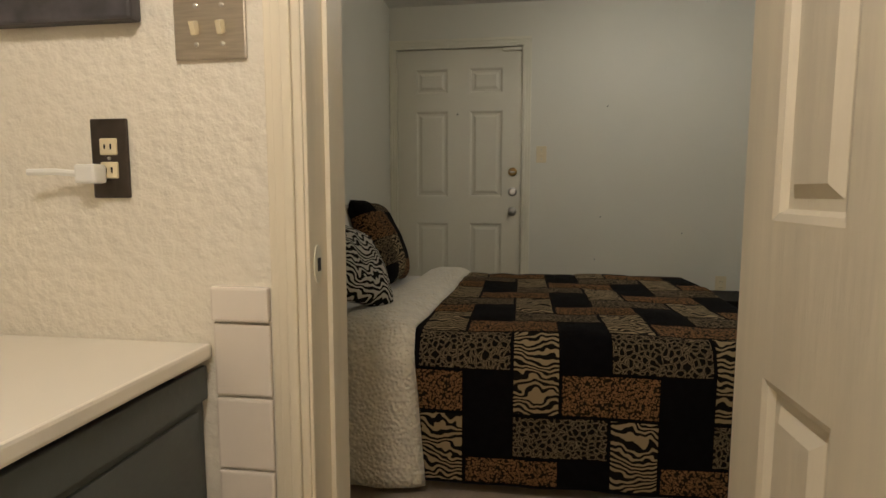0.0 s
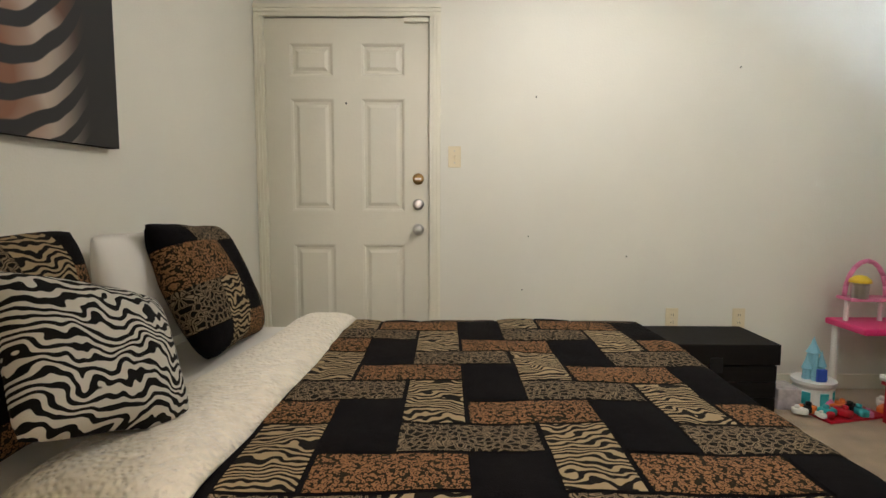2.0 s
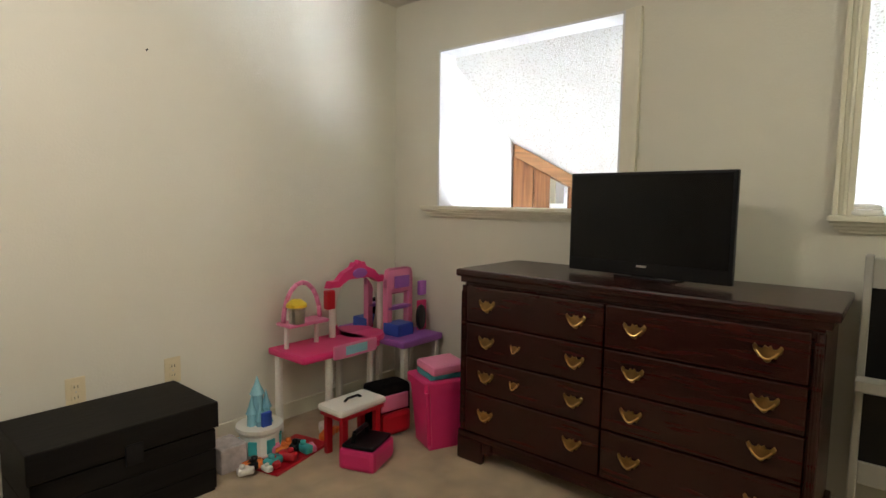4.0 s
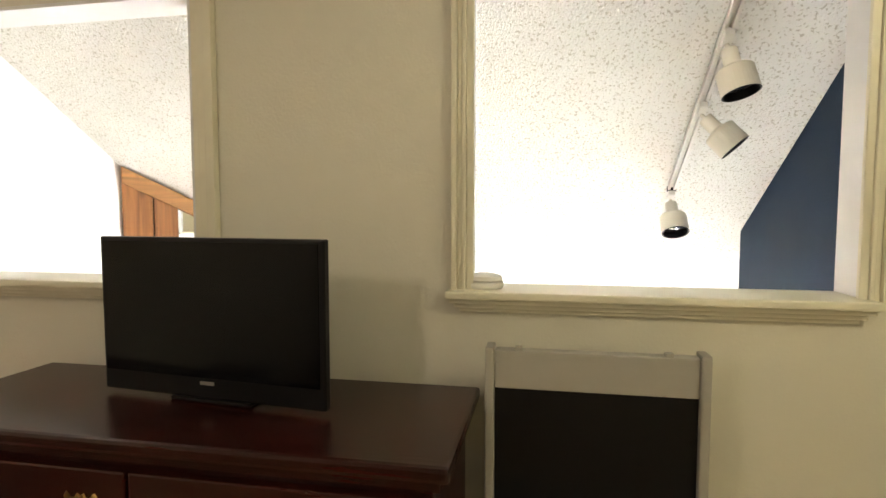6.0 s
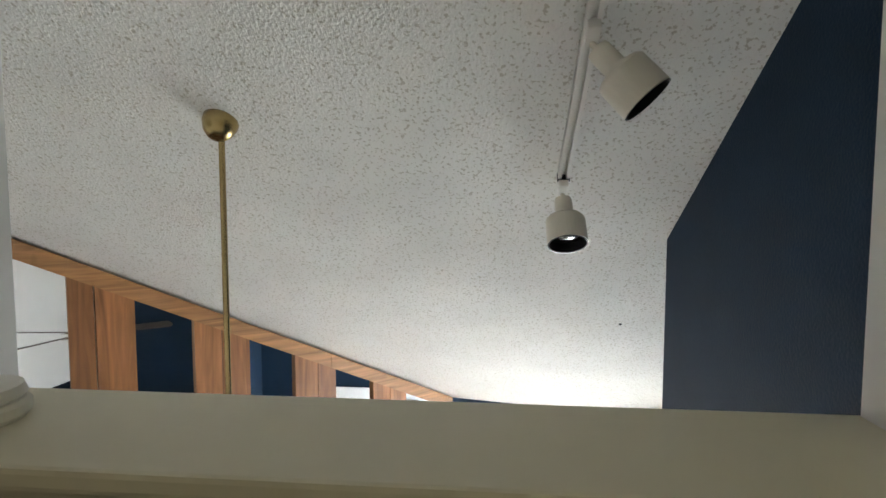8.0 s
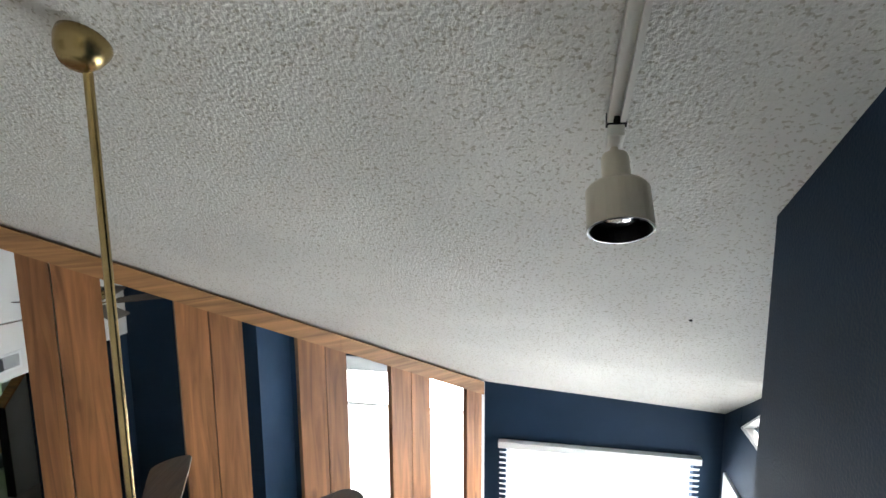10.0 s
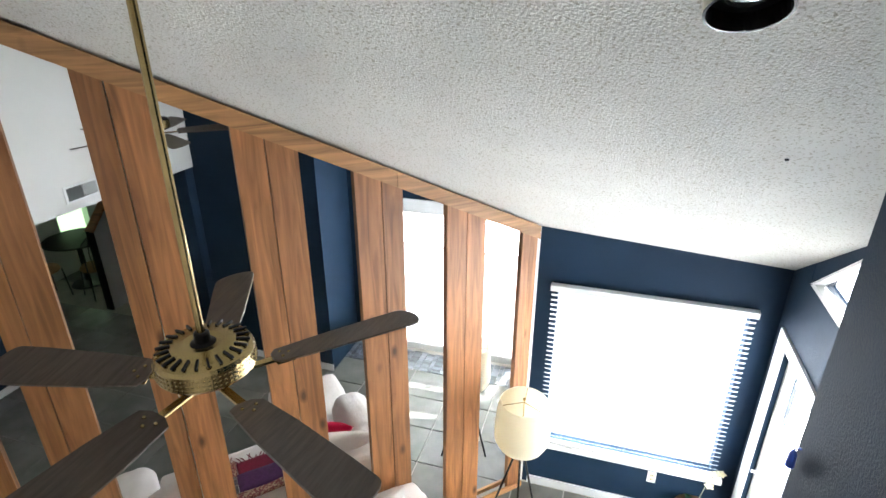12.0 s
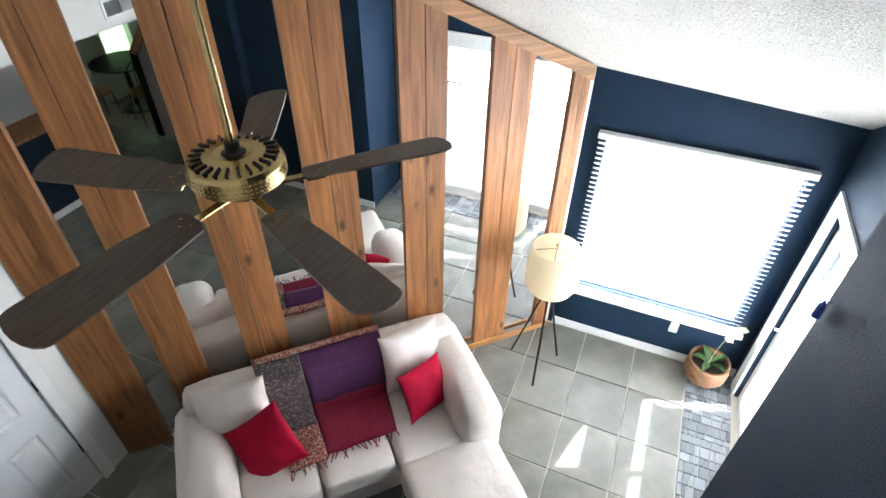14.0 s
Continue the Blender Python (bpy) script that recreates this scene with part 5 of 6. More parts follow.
sp_("base_frame", 1.78, 3.80, 0.22, 1.06, 0.05, 0.27, 0.04)
sp_("chaise_base", 3.08, 3.76, 1.0, 1.78, 0.05, 0.27, 0.04)
sp_("backrest", 1.80, 3.80, 0.14, 0.40, 0.20, 0.78, 0.09, sag=0.0, seed=2.0)
sp_("arm", 1.70, 2.06, 0.20, 1.10, 0.06, 0.66, 0.13, "rounded cream sofa arm", seed=4.0)
sp_("arm", 3.52, 3.86, 0.12, 1.16, 0.06, 0.70, 0.13, "rounded cream sofa arm", seed=6.0)
sp_("seat_cushion", 2.05, 2.55, 0.36, 1.10, 0.26, 0.46, 0.05, "cream seat cushion", seed=8.0)
sp_("seat_cushion", 2.555, 3.06, 0.36, 1.10, 0.26, 0.46, 0.05, "cream seat cushion", seed=11.0)
sp_("chaise_cushion", 3.065, 3.55, 0.36, 1.12, 0.26, 0.46, 0.05, "long cream chaise cushion", seed=14.0)
sp_("chaise_cushion", 3.065, 3.77, 1.10, 1.80, 0.26, 0.455, 0.05, "long cream chaise cushion", seed=15.0)
for u, y in ((1.80, 0.3), (1.80, 1.0), (3.76, 0.3), (3.70, 1.7), (3.12, 1.7)):
    bm = bmesh.new()
    rod(bm, (sof(u), y, 0.0), (sof(u), y, 0.06), 0.02, 0.028)
    part("leg", bm, M_BLACKWOOD, sofa)


def sofa_pillow(u, y, z, w, h, t, rx, ry, rz, mat, name, label):
    return pillow(name, SM @ pose(sof(u), y, z, rx, ry, rz), w, h, t, mat, label, category="cushion", corner=-0.03)


sofa_pillow(2.12, 0.48, 0.70, 0.52, 0.46, 0.19, 22, 10, -16, M_SOFA, "cream_cushion", "cream cotton cushion against the sofa arm")
sofa_pillow(3.40, 0.44, 0.69, 0.50, 0.46, 0.19, 20, -6, 14, M_SOFA, "cream_cushion", "cream cotton cushion in the sofa corner")
sofa_pillow(2.27, 0.74, 0.61, 0.44, 0.42, 0.14, 42, 32, -6, M_RED, "red_cushion", "crimson square cushion leaning on the sofa seat")
sofa_pillow(3.40, 0.72, 0.63, 0.39, 0.37, 0.14, 30, -6, 22, M_RED, "red_cushion", "crimson square cushion in the sofa corner")


def throw_cloth(a, b):
    """The throw: a along the sofa, b from behind the back over it and down to the seat."""
    u = 2.76 + (a - 2.76) * (1.0 - 0.22 * max(0.0, b - 0.1))
    if b < 0.10:
        y, z = 0.20, 0.72 + b
    elif b < 0.35:
        q = (b - 0.10) / 0.25
        y, z = 0.15 + 0.28 * q, 0.800 + 0.012 * math.sin(math.pi * q)
    elif b < 0.66:
        q = (b - 0.35) / 0.31
        y, z = 0.43 + 0.10 * q, 0.80 - 0.30 * q
    else:
        q = b - 0.66
        y, z = 0.53 + q, 0.492 + 0.01 * math.sin(q * 9)
    w = 0.014 * noise.noise(Vector((a * 7, b * 3, 3.3)))
    return Vector((sof(u), y + abs(w), z + w + 0.004))


cloth = thing("throw_blanket", SM, "fringed purple, wine and paisley throw over the sofa back", "throw")
for nm, a0, a1, b0, b1, mt, lb in (("paisley_band", 2.285, 2.60, 0.17, 0.76, M_THROWPAISLEY, "grey paisley woven band"), ("paisley_end", 2.285, 2.60, 0.76, 1.05, M_THROWGOLD, "gold and red paisley end"), ("top_border", 2.285, 3.22, 0.02, 0.17, M_THROWGOLD, "gold and wine woven border"), ("purple_band", 2.604, 3.22, 0.17, 0.60, M_THROWPURPLE, "deep purple band"), ("wine_band", 2.604, 3.22, 0.60, 1.02, M_THROWRED, "wine red band")):
    ob = part(nm, sheet(bmesh.new(), throw_cloth, steps(a0, a1, 14), steps(b0, b1, 14)), mt, cloth, lb)
    solid(ob, 0.006)
rs = random.Random(5)
for k in range(26):
    a = 2.29 + 0.92 * k / 25
    b = 1.045 if a < 2.6 else 1.015
    p = throw_cloth(a, b)
    bm = bmesh.new()
    q = p + Vector((rs.uniform(-0.035, 0.035), rs.uniform(0.03, 0.075), rs.uniform(-0.008, 0.004)))
    rod(bm, p, p.lerp(q, 0.5) + Vector((0, 0, 0.006)), 0.0035, 0.005, 6)
    rod(bm, p.lerp(q, 0.5) + Vector((0, 0, 0.006)), q, 0.005, 0.003, 6)
    part("tassel", bm, M_THROWGOLD if a < 2.6 else M_THROWRED, cloth)

fl = thing("floor_lamp", pose(7.60, 1.13, ZF), "tripod floor lamp with a rounded cream shade and black legs", "floor lamp")
for x, y in ((0.07, 0.245), (-0.245, -0.04), (0.165, -0.155)):
    bm = bmesh.new()
    rod(bm, (x, y, 0.0), (x * 0.06, y * 0.06, 0.93), 0.009, 0.009, 10)
    part("leg", bm, M_BLACKMETAL, fl)
part("hub", lathe(bmesh.new(), [(0.03, 0.91), (0.034, 0.93), (0.02, 0.97)], seg=18), M_BLACKMETAL, fl)
shade = part("shade", lathe(bmesh.new(), [(0.13, 0.935), (0.175, 0.95), (0.205, 1.01), (0.208, 1.11), (0.196, 1.26), (0.178, 1.345), (0.170, 1.35)], seg=40, cap=False), M_SHADE, fl, "rounded cream fabric shade", smooth=True)
solid(shade, 0.004)
bm = bmesh.new()
rod(bm, (0, 0, 0.95), (0, 0, 1.365), 0.005)
lathe(bm, [(0.010, 1.36), (0.012, 1.373), (0.0005, 1.383)], seg=12)
part("finial", bm, M_BRASS, fl)
bm = bmesh.new()
for k in range(3):
    a = 2 * math.pi * k / 3
    rod(bm, (0, 0, 1.340), (0.170 * math.cos(a), 0.170 * math.sin(a), 1.343), 0.003)
part("spider", bm, M_BRASS, fl)

pot = thing("plant_pot", pose(8.00, -0.25, ZF), "round carved brown pot with an orchid on the tiles", "plant pot")
bm = bmesh.new()
n = 40
prof = [(0.085, 0.0), (0.125, 0.04), (0.160, 0.10), (0.172, 0.17), (0.165, 0.225), (0.155, 0.235), (0.168, 0.248), (0.168, 0.262), (0.150, 0.266), (0.142, 0.245), (0.138, 0.215)]
rings = []
for r, z in prof:
    rings.append([bm.verts.new((r * (1 + (0.035 * abs(math.sin(5 * 2 * math.pi * k / n)) if 0.02 < z < 0.23 and r > 0.12 else 0)) * math.cos(2 * math.pi * k / n), r * (1 + (0.035 * abs(math.sin(5 * 2 * math.pi * k / n)) if 0.02 < z < 0.23 and r > 0.12 else 0)) * math.sin(2 * math.pi * k / n), z)) for k in range(n)])
for a, b in zip(rings, rings[1:]):
    for k in range(n):
        bm.faces.new((a[k], a[(k + 1) % n], b[(k + 1) % n], b[k]))
bm.faces.new(rings[0])
part("body", bm, M_BASKET, pot, "lobed brown pot", smooth=True)
part("soil", lathe(bmesh.new(), [(0.139, 0.20), (0.139, 0.216), (0.06, 0.222), (0.0005, 0.224)], seg=24), M_SOIL, pot)
orc = thing("orchid", pose(8.00, -0.25, ZF + 0.21), "orchid with strap leaves and pale yellow flowers", "plant")
for k, (az, ln) in enumerate(((20, 0.17), (95, 0.15), (160, 0.18), (230, 0.16), (300, 0.17))):
    def strap(u, v, az=az, ln=ln):
        w = 0.030 * math.sin(math.pi * min(0.97, 0.12 + 0.85 * u)) * v
        x, z = ln * u, 0.07 * math.sin(2.4 * u) + 0.012 * abs(v)
        a = radians(az)
        return Vector((x * math.cos(a) - w * math.sin(a), x * math.sin(a) + w * math.cos(a), z))
    part("leaf", sheet(bmesh.new(), strap, steps(0, 1, 8), steps(-1, 1, 4)), M_LEAF, orc)
stem = [(0, 0, 0), (-0.01, 0.0, 0.12), (0.0, -0.02, 0.24), (0.03, -0.05, 0.34), (0.05, -0.09, 0.40), (0.06, -0.14, 0.41)]
part("stem", tube(bmesh.new(), stem, 0.0035, 6), M_STEM, orc)
for p, az in (((0.03, -0.05, 0.35), 30), ((0.05, -0.09, 0.41), 200), ((0.06, -0.14, 0.42), 120), ((0.0, -0.06, 0.33), 80)):
    bm = bmesh.new()
    for q in range(5):
        a = radians(az + 72 * q)
        c = Vector(p)
        tip = c + Vector((0.042 * math.cos(a), 0.042 * math.sin(a), 0.012))
        sd = Vector((-math.sin(a), math.cos(a), 0)) * 0.016
        mid = c.lerp(tip, 0.55) + Vector((0, 0, 0.007))
        vs = [bm.verts.new(v) for v in (c, mid + sd, tip, mid - sd)]
        bm.faces.new(vs)
    solid(part("flower", bm, M_PETAL, orc, "pale yellow flower"), 0.0015)

# ---- under the loft, seen in the mirrors ----
dt = thing("dining_table", pose(0.98, -0.75, ZF), "round dark bistro table under the loft", "table")
part("tabletop", lathe(bmesh.new(), [(0.44, 0.73), (0.46, 0.74), (0.46, 0.755), (0.0005, 0.757)], seg=32), M_BLACKWOOD, dt)
part("pedestal", lathe(bmesh.new(), [(0.24, 0.0), (0.22, 0.02), (0.04, 0.06), (0.035, 0.70), (0.12, 0.73)], seg=20), M_BLACKMETAL, dt)


def bistro(m):
    c = thing("dining_chair", m, "black iron dining chair with a tan seat pad", "chair", "chairs at the table")
    part("seat", lathe(bmesh.new(), [(0.19, 0.44), (0.205, 0.46), (0.19, 0.49), (0.0005, 0.495)], seg=24), M_SEAT, c, "tan padded seat", smooth=True)
    for x in (-0.15, 0.15):
        for y in (-0.15, 0.15):
            bm = bmesh.new()
            rod(bm, (x * 1.2, y * 1.2, 0), (x, y, 0.45), 0.010)
            part("leg", bm, M_BLACKMETAL, c)
    bm = bmesh.new()
    tube(bm, [(-0.17, 0.17, 0.45), (-0.18, 0.21, 0.90), (-0.10, 0.22, 0.99), (0.10, 0.22, 0.99), (0.18, 0.21, 0.90), (0.17, 0.17, 0.45)], 0.010)
    for x in (-0.08, 0.0, 0.08):
        tube(bm, [(x, 0.18, 0.46), (x * 1.3, 0.21, 0.75), (x, 0.22, 0.98)], 0.006)
    part("backrest", bm, M_BLACKMETAL, c, "scrolled iron back")
    return c


ch = bistro(pose(0.90, -0.20, ZF, 0, 0, 5))
copy_thing(ch, pose(1.50, -0.52, ZF, 0, 0, -70))
half = [(-1.69, ZF), (-0.20, ZF), (-0.20, -1.53), (-1.30, -0.45), (-1.69, -0.45)]
bm = bmesh.new()
fa, fb = ([bm.verts.new((x, y, z)) for y, z in half] for x in (1.95, 2.05))
bm.faces.new(fa), bm.faces.new(fb)
for k in range(5):
    bm.faces.new((fa[k], fa[(k + 1) % 5], fb[(k + 1) % 5], fb[k]))
structure("wall_stair_half", bm, M_LRWALL)
structure("trim_stair_end", boxed(1.94, 2.06, -0.197, -0.175, ZF, -1.53, bevel=0.004), M_BLACKWOOD)
bm = bmesh.new()
box(bm, -0.07, 0.07, -1.53, 0.02, 0.003, 0.030, bevel=0.005, m=pose(2.0, -0.20, -1.53, -44.5, 0, 0))
structure("trim_stair_cap", bm, M_BEAM)
wall("wall_bar", "x", 2.30, 2.42, 1.25, 3.78, ZF, ZF + 1.03, M_NAVY)
structure("baseboard", boxed(2.42, 2.435, 1.25, 3.78, ZF, ZF + 0.085, bevel=0.004), M_WHITEFRAME)
wall_plate("wall_outlet", pose(2.42, 2.30, ZF + 0.35, 0, 0, 90), "socket", M_WHITEPLASTIC, "white double wall outlet on the navy bar wall")
bar = tagged(part("bar_counter", boxed(2.10, 2.55, 1.20, 3.78, ZF + 1.032, ZF + 1.07, bevel=0.008), M_CEDAR), "brown wooden bar counter on the navy half wall", "counter")

# ---- toys in the corner ----
vt = thing("toy_vanity", pose(3.46, 3.50, 0), "pink and white toy beauty vanity with an arched mirror", "toy vanity")
for x, y in ((-0.30, 0.10), (-0.16, -0.12), (0.13, -0.10), (0.10, 0.12)):
    bm = bmesh.new()
    rod(bm, (x, y, 0), (x, y, 0.40), 0.020, 0.018, 12)
    part("leg", bm, M_WHITEPLASTIC, vt)
part("tabletop", boxed(-0.33, 0.16, -0.15, 0.15, 0.395, 0.430, bevel=0.012), M_HOTPINK, vt, "hot pink table top")
part("panel", boxed(-0.16, 0.12, -0.165, -0.150, 0.385, 0.455, bevel=0.006, m=None), M_PINK, vt, "pink front panel")
part("sticker", boxed(-0.09, 0.05, -0.168, -0.164, 0.40, 0.445), M_ICE, vt)
for x in (0.02, 0.37):
    bm = bmesh.new()
    rod(bm, (x, 0.08, 0.0 if x > 0.2 else 0.42), (x, 0.08, 0.715), 0.018, 0.016, 12)
    part("mirror_post", bm, M_WHITEPLASTIC, vt)
bm = bmesh.new()
crest = ((-0.215, 0.0), (-0.20, 0.035), (-0.15, 0.035), (-0.11, 0.075), (-0.05, 0.10), (-0.035, 0.125), (-0.018, 0.112), (0.0, 0.135), (0.018, 0.112), (0.035, 0.125), (0.05, 0.10), (0.11, 0.075), (0.15, 0.035), (0.20, 0.035), (0.215, 0.0), (0.14, 0.0), (0.08, 0.035), (-0.08, 0.035), (-0.14, 0.0))
fa, fb = ([bm.verts.new((0.195 + x, y, 0.70 + z)) for x, z in crest] for y in (0.055, 0.095))
bm.faces.new(fa), bm.faces.new(fb)
for k in range(len(crest)):
    bm.faces.new((fa[k], fa[(k + 1) % len(crest)], fb[(k + 1) % len(crest)], fb[k]))
part("arch", bm, M_HOTPINK, vt, "hot pink crested arch")
bm = bmesh.new()
lathe(bm, [(0.035, 0), (0.032, 0.014), (0.0005, 0.018)], pose(0.195, 0.056, 0.765, 90, 0, 0) @ Matrix.Diagonal((1.5, 0.8, 0.6, 1)), 20)
part("medallion", bm, M_PURPLE, vt)
bm = bmesh.new()
m = pose(0.195, 0.085, 0.56, 90, 0, 0) @ Matrix.Diagonal((1, 1.35, 1, 1))
lathe(bm, [(0.145, -0.003), (0.145, 0.003)], m, 28)
part("mirror", bm, M_MIRROR, vt, "arched toy mirror")
bm = bmesh.new()
lathe(bm, [(0.13, 0.40), (0.13, 0.42), (0.125, 0.43)], Matrix.Translation((0.20, 0.05, 0.0)), 24)
tube(bm, [(0.20 - 0.13 * math.cos(math.pi * k / 10), 0.11, 0.43 + 0.09 * math.sin(math.pi * k / 10)) for k in range(11)], 0.014, 8)
part("chair_back", bm, M_HOTPINK, vt, "hot pink toy seat back")
for x in (-0.28, -0.10):
    bm = bmesh.new()
    rod(bm, (x, 0.06, 0.43), (x, 0.06, 0.54), 0.012, 0.012)
    part("shelf_post", bm, M_WHITEPLASTIC, vt)
part("shelf", boxed(-0.30, -0.06, 0.0, 0.12, 0.54, 0.558, bevel=0.008), M_PINK, vt, "pink toy shelf")
bm = bmesh.new()
tube(bm, [(-0.18 - 0.11 * math.cos(math.pi * k / 10), 0.07, 0.56 + 0.19 * math.sin(math.pi * k / 10)) for k in range(11)], 0.012, 8)
part("shelf_arch", bm, M_PINK, vt, smooth=True)
bm = bmesh.new()
lathe(bm, [(0.04, 0.558), (0.042, 0.63), (0.035, 0.64)], Matrix.Translation((-0.24, 0.03, 0)), 16)
jar = part("cup", bm, M_CHROME, vt, "grey toy blender cup")
part("cap", lathe(bmesh.new(), [(0.052, 0.640), (0.050, 0.655), (0.025, 0.675), (0.0005, 0.680)], Matrix.Translation((-0.24, 0.03, 0)), 16), M_YELLOW, jar, "yellow cap")
part("toy_phone", boxed(-0.07, -0.02, 0.0, 0.04, 0.60, 0.70, bevel=0.008), M_REDPLASTIC, vt)

ks = thing("toy_kitchen", pose(3.90, 3.42, 0), "pink and lilac toy play station in the corner", "toy kitchen")
for x, y in ((-0.13, -0.10), (0.13, -0.10), (-0.13, 0.10), (0.13, 0.10)):
    part("leg", boxed(x - 0.015, x + 0.015, y - 0.015, y + 0.015, 0.0, 0.37, bevel=0.004), M_WHITEPLASTIC, ks)
part("counter", boxed(-0.165, 0.165, -0.13, 0.13, 0.36, 0.40, bevel=0.012), M_PURPLE, ks, "lilac toy counter")
for x in (-0.085, 0.085):
    part("upright", boxed(x - 0.02, x + 0.02, 0.06, 0.10, 0.40, 0.72, bevel=0.006), M_PINK, ks)
part("header", boxed(-0.105, 0.105, 0.05, 0.105, 0.63, 0.78, bevel=0.04), M_PINK, ks, "rounded pink header")
part("header_screen", boxed(-0.06, 0.06, 0.042, 0.052, 0.665, 0.735, bevel=0.006), M_PURPLE, ks)
part("crossbar", boxed(-0.10, 0.10, 0.06, 0.10, 0.535, 0.560, bevel=0.006), M_PURPLE, ks)
part("oven_box", boxed(-0.11, 0.02, -0.03, 0.09, 0.40, 0.47, bevel=0.008), M_BLUE, ks, "blue toy box")
part("side_sign", boxed(0.14, 0.20, 0.03, 0.06, 0.60, 0.69, bevel=0.012), M_PURPLE, ks)
bm = bmesh.new()
lathe(bm, [(0.06, -0.012), (0.066, 0.0), (0.06, 0.012), (0.0005, 0.014)], pose(0.08, -0.03, 0.49, 90, 0, 15) @ Matrix.Diagonal((0.7, 1.15, 1, 1)), 22)
part("black_brush", bm, M_BLACKPLASTIC, ks)
part("red_board", boxed(0.10, 0.165, 0.0, 0.025, 0.40, 0.58, bevel=0.008), M_HOTPINK, ks)

cs = thing("toy_castle", pose(2.97, 3.47, 0) @ Matrix.Scale(0.80, 4), "ice blue toy castle on a round white base", "toy castle")
part("base", lathe(bmesh.new(), [(0.10, 0.0), (0.115, 0.02), (0.11, 0.13), (0.13, 0.155), (0.13, 0.175), (0.0005, 0.178)], seg=24), M_WHITEPLASTIC, cs, "white round castle base")
for k in range(7):
    a = 2 * math.pi * k / 7
    part("arch", boxed(-0.025, 0.025, -0.008, 0.004, 0.03, 0.11, bevel=0.003, m=pose(0.112 * math.sin(a), -0.112 * math.cos(a), 0, 0, 0, math.degrees(a))), M_TEAL, cs)
for x, y, r, h in ((0.0, 0.02, 0.035, 0.40), (-0.05, 0.0, 0.026, 0.30), (0.05, 0.01, 0.026, 0.31), (-0.02, -0.04, 0.022, 0.26), (0.035, -0.04, 0.020, 0.24)):
    bm = bmesh.new()
    lathe(bm, [(r, 0.175), (r * 0.9, h - 0.06), (r * 1.25, h - 0.055), (r * 1.1, h - 0.045), (r * 0.5, h), (0.001, h + 0.05)], Matrix.Translation((x, y, 0)), 12)
    part("tower", bm, M_ICE, cs, "ice blue pointed tower", smooth=False)
part("gate", boxed(-0.03, 0.03, -0.085, -0.06, 0.176, 0.26, bevel=0.008), M_BLUE, cs, "blue castle gate")

bn = thing("toy_bin", pose(3.62, 2.93, 0, 0, 0, -24) @ Matrix.Scale(0.93, 4), "hot pink lidded toy bin filled to the top", "bin")
bm = bmesh.new()
prof = [(-0.100, 0.0), (-0.125, 0.34)]
ring = []
for hw, z in ((0.100, 0.0), (0.104, 0.02), (0.128, 0.31), (0.140, 0.312), (0.142, 0.355), (0.130, 0.360)):
    ring.append([bm.verts.new((sx * hw, sy * hw * 0.9, z)) for sx, sy in ((-1, -1), (1, -1), (1, 1), (-1, 1))])
for a, b in zip(ring, ring[1:]):
    for k in range(4):
        bm.faces.new((a[k], a[(k + 1) % 4], b[(k + 1) % 4], b[k]))
bm.faces.new(ring[0])
bm.faces.new(ring[-1])
bmesh.ops.bevel(bm, geom=[e for e in bm.edges if abs(e.verts[0].co.z - e.verts[1].co.z) > 0.02], offset=0.018, segments=3, affect="EDGES")
part("tub", bm, M_HOTPINK, bn, "hot pink tapered tub")
part("teal_box", boxed(-0.10, 0.11, -0.09, 0.08, 0.360, 0.392, bevel=0.008), M_TEAL, bn, "teal box on the bin")
part("pink_tray", boxed(-0.11, 0.10, -0.07, 0.10, 0.394, 0.440, bevel=0.016, m=pose(0, 0, 0.0, 5, 0, 8)), M_PINK, bn, "pink tray on the bin")

st = thing("toy_stool", pose(3.28, 3.18, 0), "white topped pink toy step stool", "stool")
part("top", boxed(-0.14, 0.14, -0.085, 0.085, 0.205, 0.238, bevel=0.015), M_WHITEPLASTIC, st, "white plastic stool top")
part("rim", boxed(-0.13, 0.13, -0.078, 0.078, 0.185, 0.206, bevel=0.006), M_REDPLASTIC, st)
bm = bmesh.new()
tube(bm, [(-0.05, 0, 0.240), (-0.03, 0, 0.252), (0.03, 0, 0.252), (0.05, 0, 0.240)], 0.006)
part("handle", bm, M_BLACKPLASTIC, st)
for x in (-0.10, 0.10):
    for y in (-0.055, 0.055):
        part("leg", boxed(x - 0.015, x + 0.015, y - 0.012, y + 0.012, 0, 0.187), M_REDPLASTIC, st)
ca = thing("pink_case", pose(3.235, 3.03, 0, 0, 0, 20) @ Matrix.Scale(1.1, 4), "magenta toy case with a black handle on the carpet", "toy case")
part("shell", boxed(-0.095, 0.095, -0.08, 0.08, 0.0, 0.085, bevel=0.02), M_HOTPINK, ca)
part("lid", boxed(-0.085, 0.085, -0.07, 0.07, 0.085, 0.10, bevel=0.008), M_BLACKPLASTIC, ca)
bm = bmesh.new()
tube(bm, [(-0.06, 0.03, 0.10), (-0.05, 0.03, 0.135), (0.05, 0.03, 0.135), (0.06, 0.03, 0.10)], 0.010)
part("handle", bm, M_BLACKPLASTIC, ca)
rc = thing("red_backpack", pose(3.52, 3.20, 0, 0, 0, -10), "red and black child's backpack standing on the carpet", "backpack")
part("body", boxed(-0.105, 0.105, -0.07, 0.07, 0.0, 0.26, bevel=0.03), M_BLACKFLEECE, rc)
part("pocket", boxed(-0.085, 0.085, -0.095, -0.065, 0.02, 0.13, bevel=0.02), M_REDPLASTIC, rc, "red front pocket")
part("panel", boxed(-0.08, 0.08, -0.078, -0.066, 0.135, 0.215, bevel=0.006), M_PINK, rc, "pink front panel")
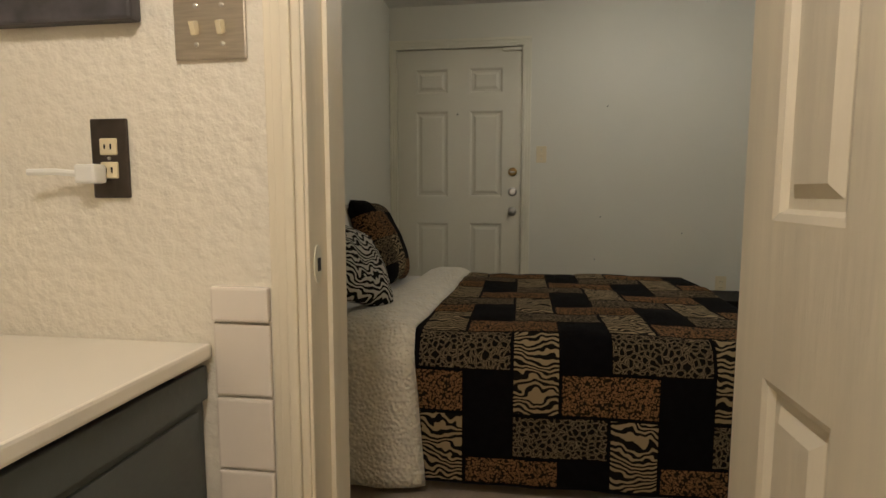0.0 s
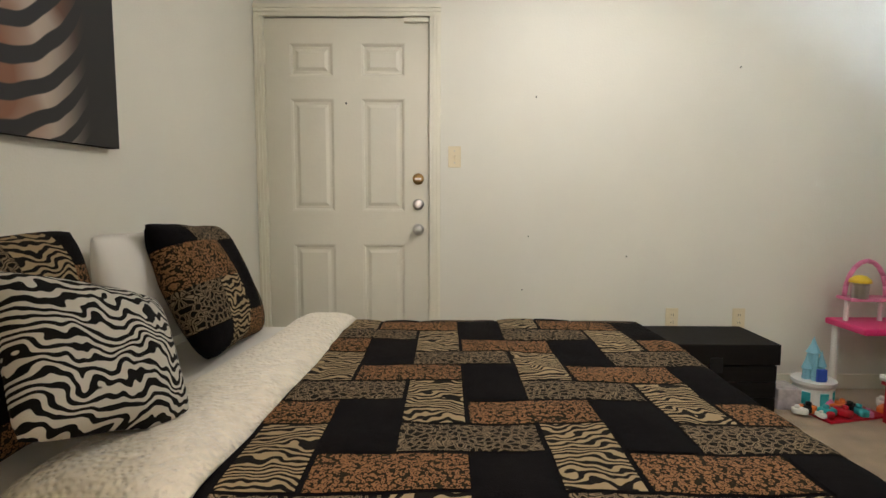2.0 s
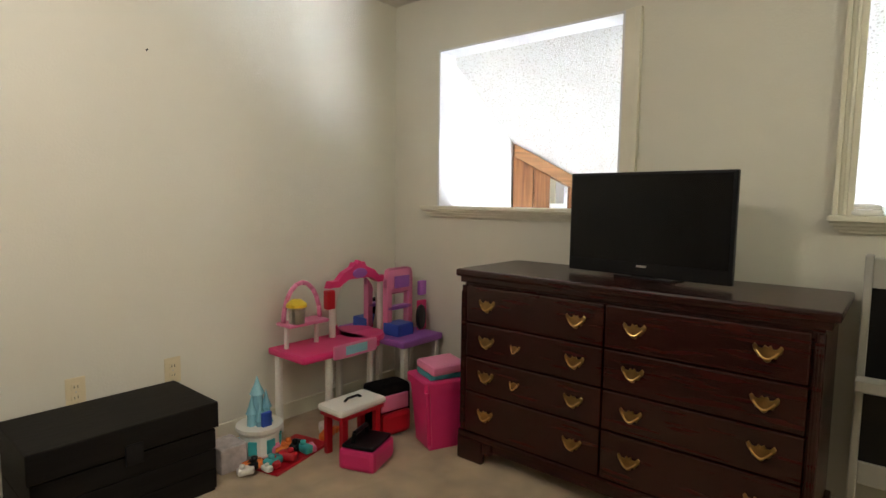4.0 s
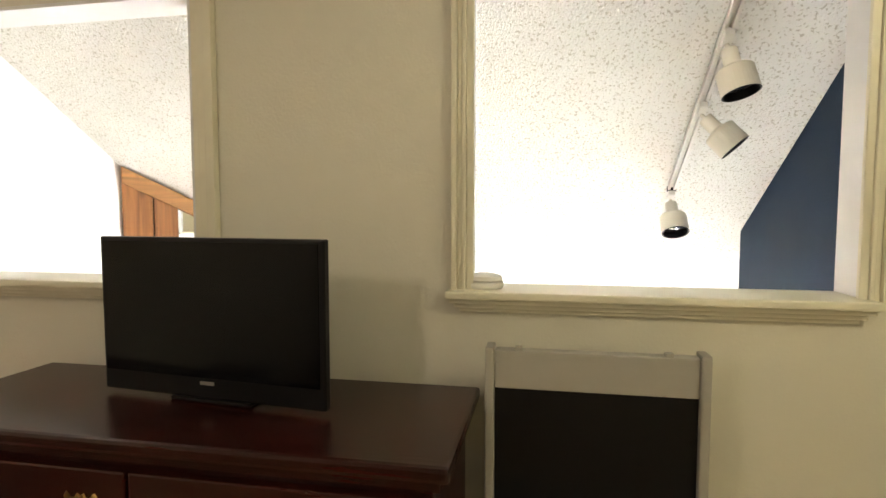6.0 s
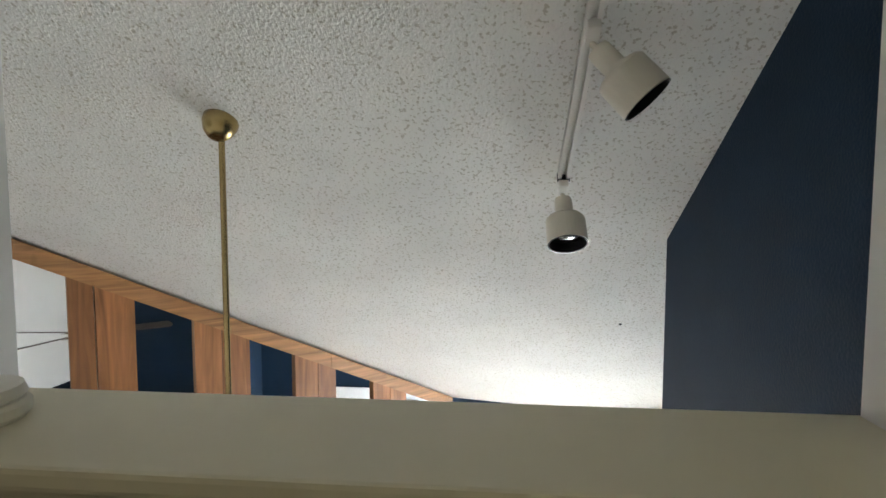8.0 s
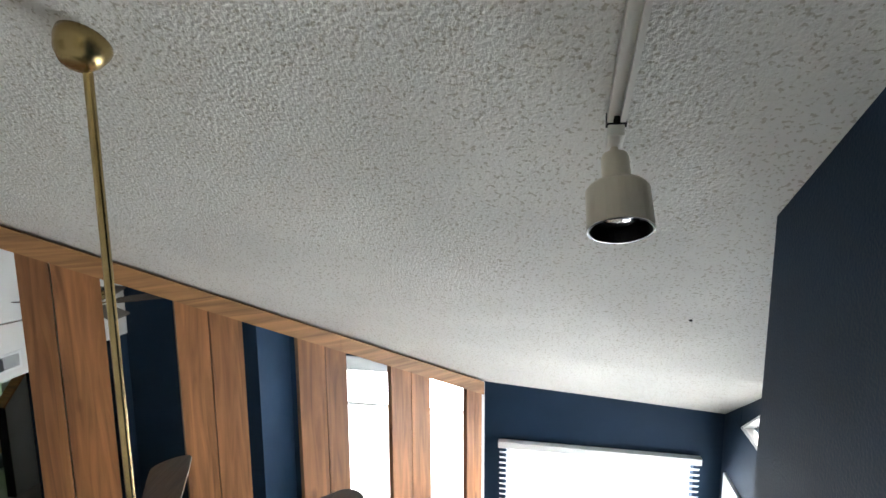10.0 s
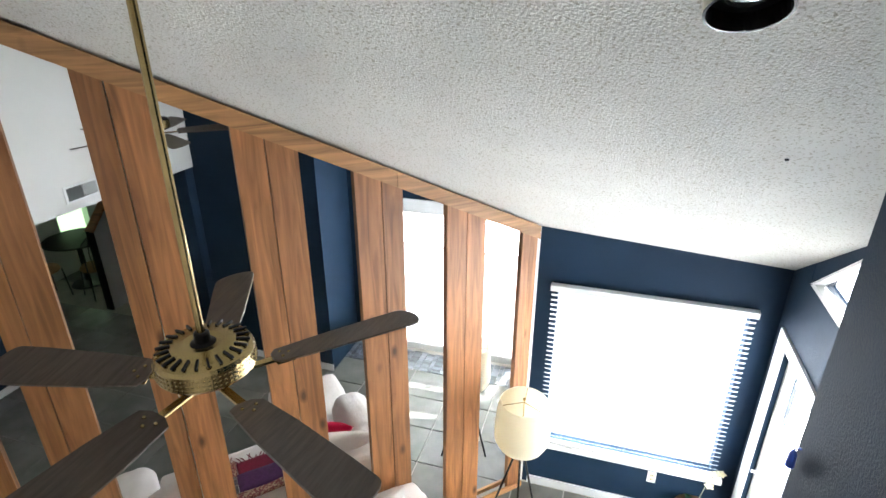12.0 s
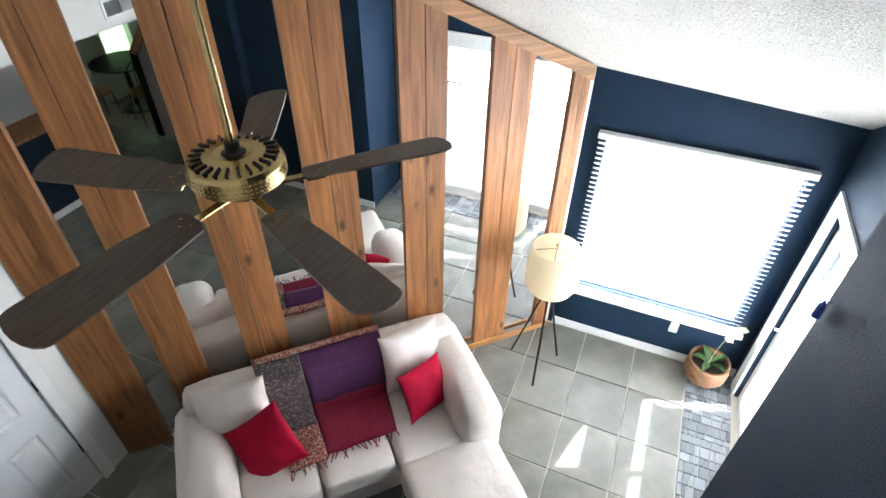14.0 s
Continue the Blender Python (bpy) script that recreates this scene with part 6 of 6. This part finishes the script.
mt = thing("red_play_mat", pose(3.03, 3.36, 0, 0, 0, 14), "red play mat on the carpet strewn with small toys", "play mat")
part("sheet", boxed(-0.17, 0.19, -0.10, 0.10, 0.0, 0.008, bevel=0.003), M_REDPLASTIC, mt)
part("border", boxed(-0.17, 0.19, -0.112, -0.100, 0.0, 0.012, bevel=0.003), M_REDPLASTIC, mt)
rs = random.Random(11)
small = [(M_ORANGE, "orange"), (M_TEAL, "teal"), (M_BLACKPLASTIC, "black"), (M_PINK, "pink"), (M_WHITEPLASTIC, "white"), (M_REDPLASTIC, "red")]
for k in range(18):
    mm, word = small[k % len(small)]
    x, y = rs.uniform(2.80, 3.30), rs.uniform(3.27, 3.44)
    tt = thing("toy_piece", pose(x, y, 0.013, 0, 0, rs.uniform(0, 180)), "small " + word + " plastic toy lying on the play mat", "toy", "small toys on the mat")
    s = rs.uniform(0.018, 0.034)
    bm = puffy(bmesh.new(), -s * 1.4, s * 1.4, -s * 0.8, s * 0.8, 0.0, s * 1.3, s * 0.4, n=3, sag=0.0, seed=k)
    part("body", bm, mm, tt, smooth=True)
    part("top_knob", lathe(bmesh.new(), [(s * 0.5, s * 1.2), (s * 0.45, s * 1.8), (0.0005, s * 1.95)], Matrix.Translation((rs.uniform(-0.5, 0.5) * s, 0, 0)), 10), mm, tt, smooth=True)
og = thing("orange_toy_fish", pose(3.27, 3.36, 0.0, 0, 0, 25), "orange curled plastic toy on the carpet", "toy")
part("body", puffy(bmesh.new(), -0.06, 0.06, -0.025, 0.025, 0.0, 0.045, 0.018, n=4, sag=0.0), M_ORANGE, og, smooth=True)
part("tail", boxed(0.05, 0.09, -0.03, 0.03, 0.005, 0.030, bevel=0.008), M_ORANGE, og)
bx = thing("clear_toy_box", pose(2.80, 3.46, 0), "small clear box of toys beside the trunk", "toy box")
part("tub", boxed(-0.06, 0.06, -0.07, 0.07, 0.0, 0.11, bevel=0.008), M_GLASSY, bx)
part("filling", boxed(-0.05, 0.05, -0.06, 0.06, 0.005, 0.085, bevel=0.01), M_REDPLASTIC, bx)

# ---- tiled floor of the living room ----
TX, TY, TXO, TYO = 0.495, 0.455, 8.145, 0.780
tile_mesh = None
floor_ob = bpy.data.objects["floor_living"]
rest = bmesh.new()
for i in range(0, 16):
    for j in range(-10, 4):
        x1, y1 = TXO - i * TX, TYO - j * TY
        x0, y0 = x1 - TX, y1 - TY
        if y1 < -0.45 or x0 < 0.45 or x0 + y0 > 9.4:
            continue
        if y0 < -0.2:
            continue
        if x1 > 4.9:
            if tile_mesh is None:
                bm = boxed(0.005, TX - 0.005, 0.005, TY - 0.005, -0.012, 0.0, bevel=0.003)
                o = part("tile", bm, M_SLATE, floor_ob)
                tile_mesh = o.data
            else:
                o = new("tile", tile_mesh)
                o.parent = floor_ob
            o.location = (x0, y0, ZF + rs.uniform(-0.0015, 0.0008))
            o.rotation_euler = (rs.uniform(-0.002, 0.002), rs.uniform(-0.002, 0.002), 0)
        else:
            box(rest, x0 + 0.005, x1 - 0.005, y0 + 0.005, y1 - 0.005, ZF - 0.012, ZF)
tagged(part("far_tiles", rest, M_SLATE, floor_ob), kind="stuff")
# mosaic strip before the patio door, and a thin row under the window
mos = {}
x = 8.14
while x > 5.74:
    w = rs.choice((0.05, 0.075, 0.10))
    y = -0.135
    while y > -0.50:
        h = rs.choice((0.035, 0.05, 0.075))
        h = min(h, y + 0.505)
        key = (w, round(h, 3))
        if h > 0.02:
            if key not in mos:
                bm = boxed(0.003, w - 0.003, 0.003, h - 0.003, -0.012, 0.0)
                o = part("mosaic_piece", bm, M_MOSAIC, floor_ob)
                mos[key] = o.data
            else:
                o = new("mosaic_piece", mos[key])
                o.parent = floor_ob
            o.location = (x - w, y - h, ZF + rs.uniform(-0.001, 0.001))
        y -= max(h, 0.02)
    x -= w
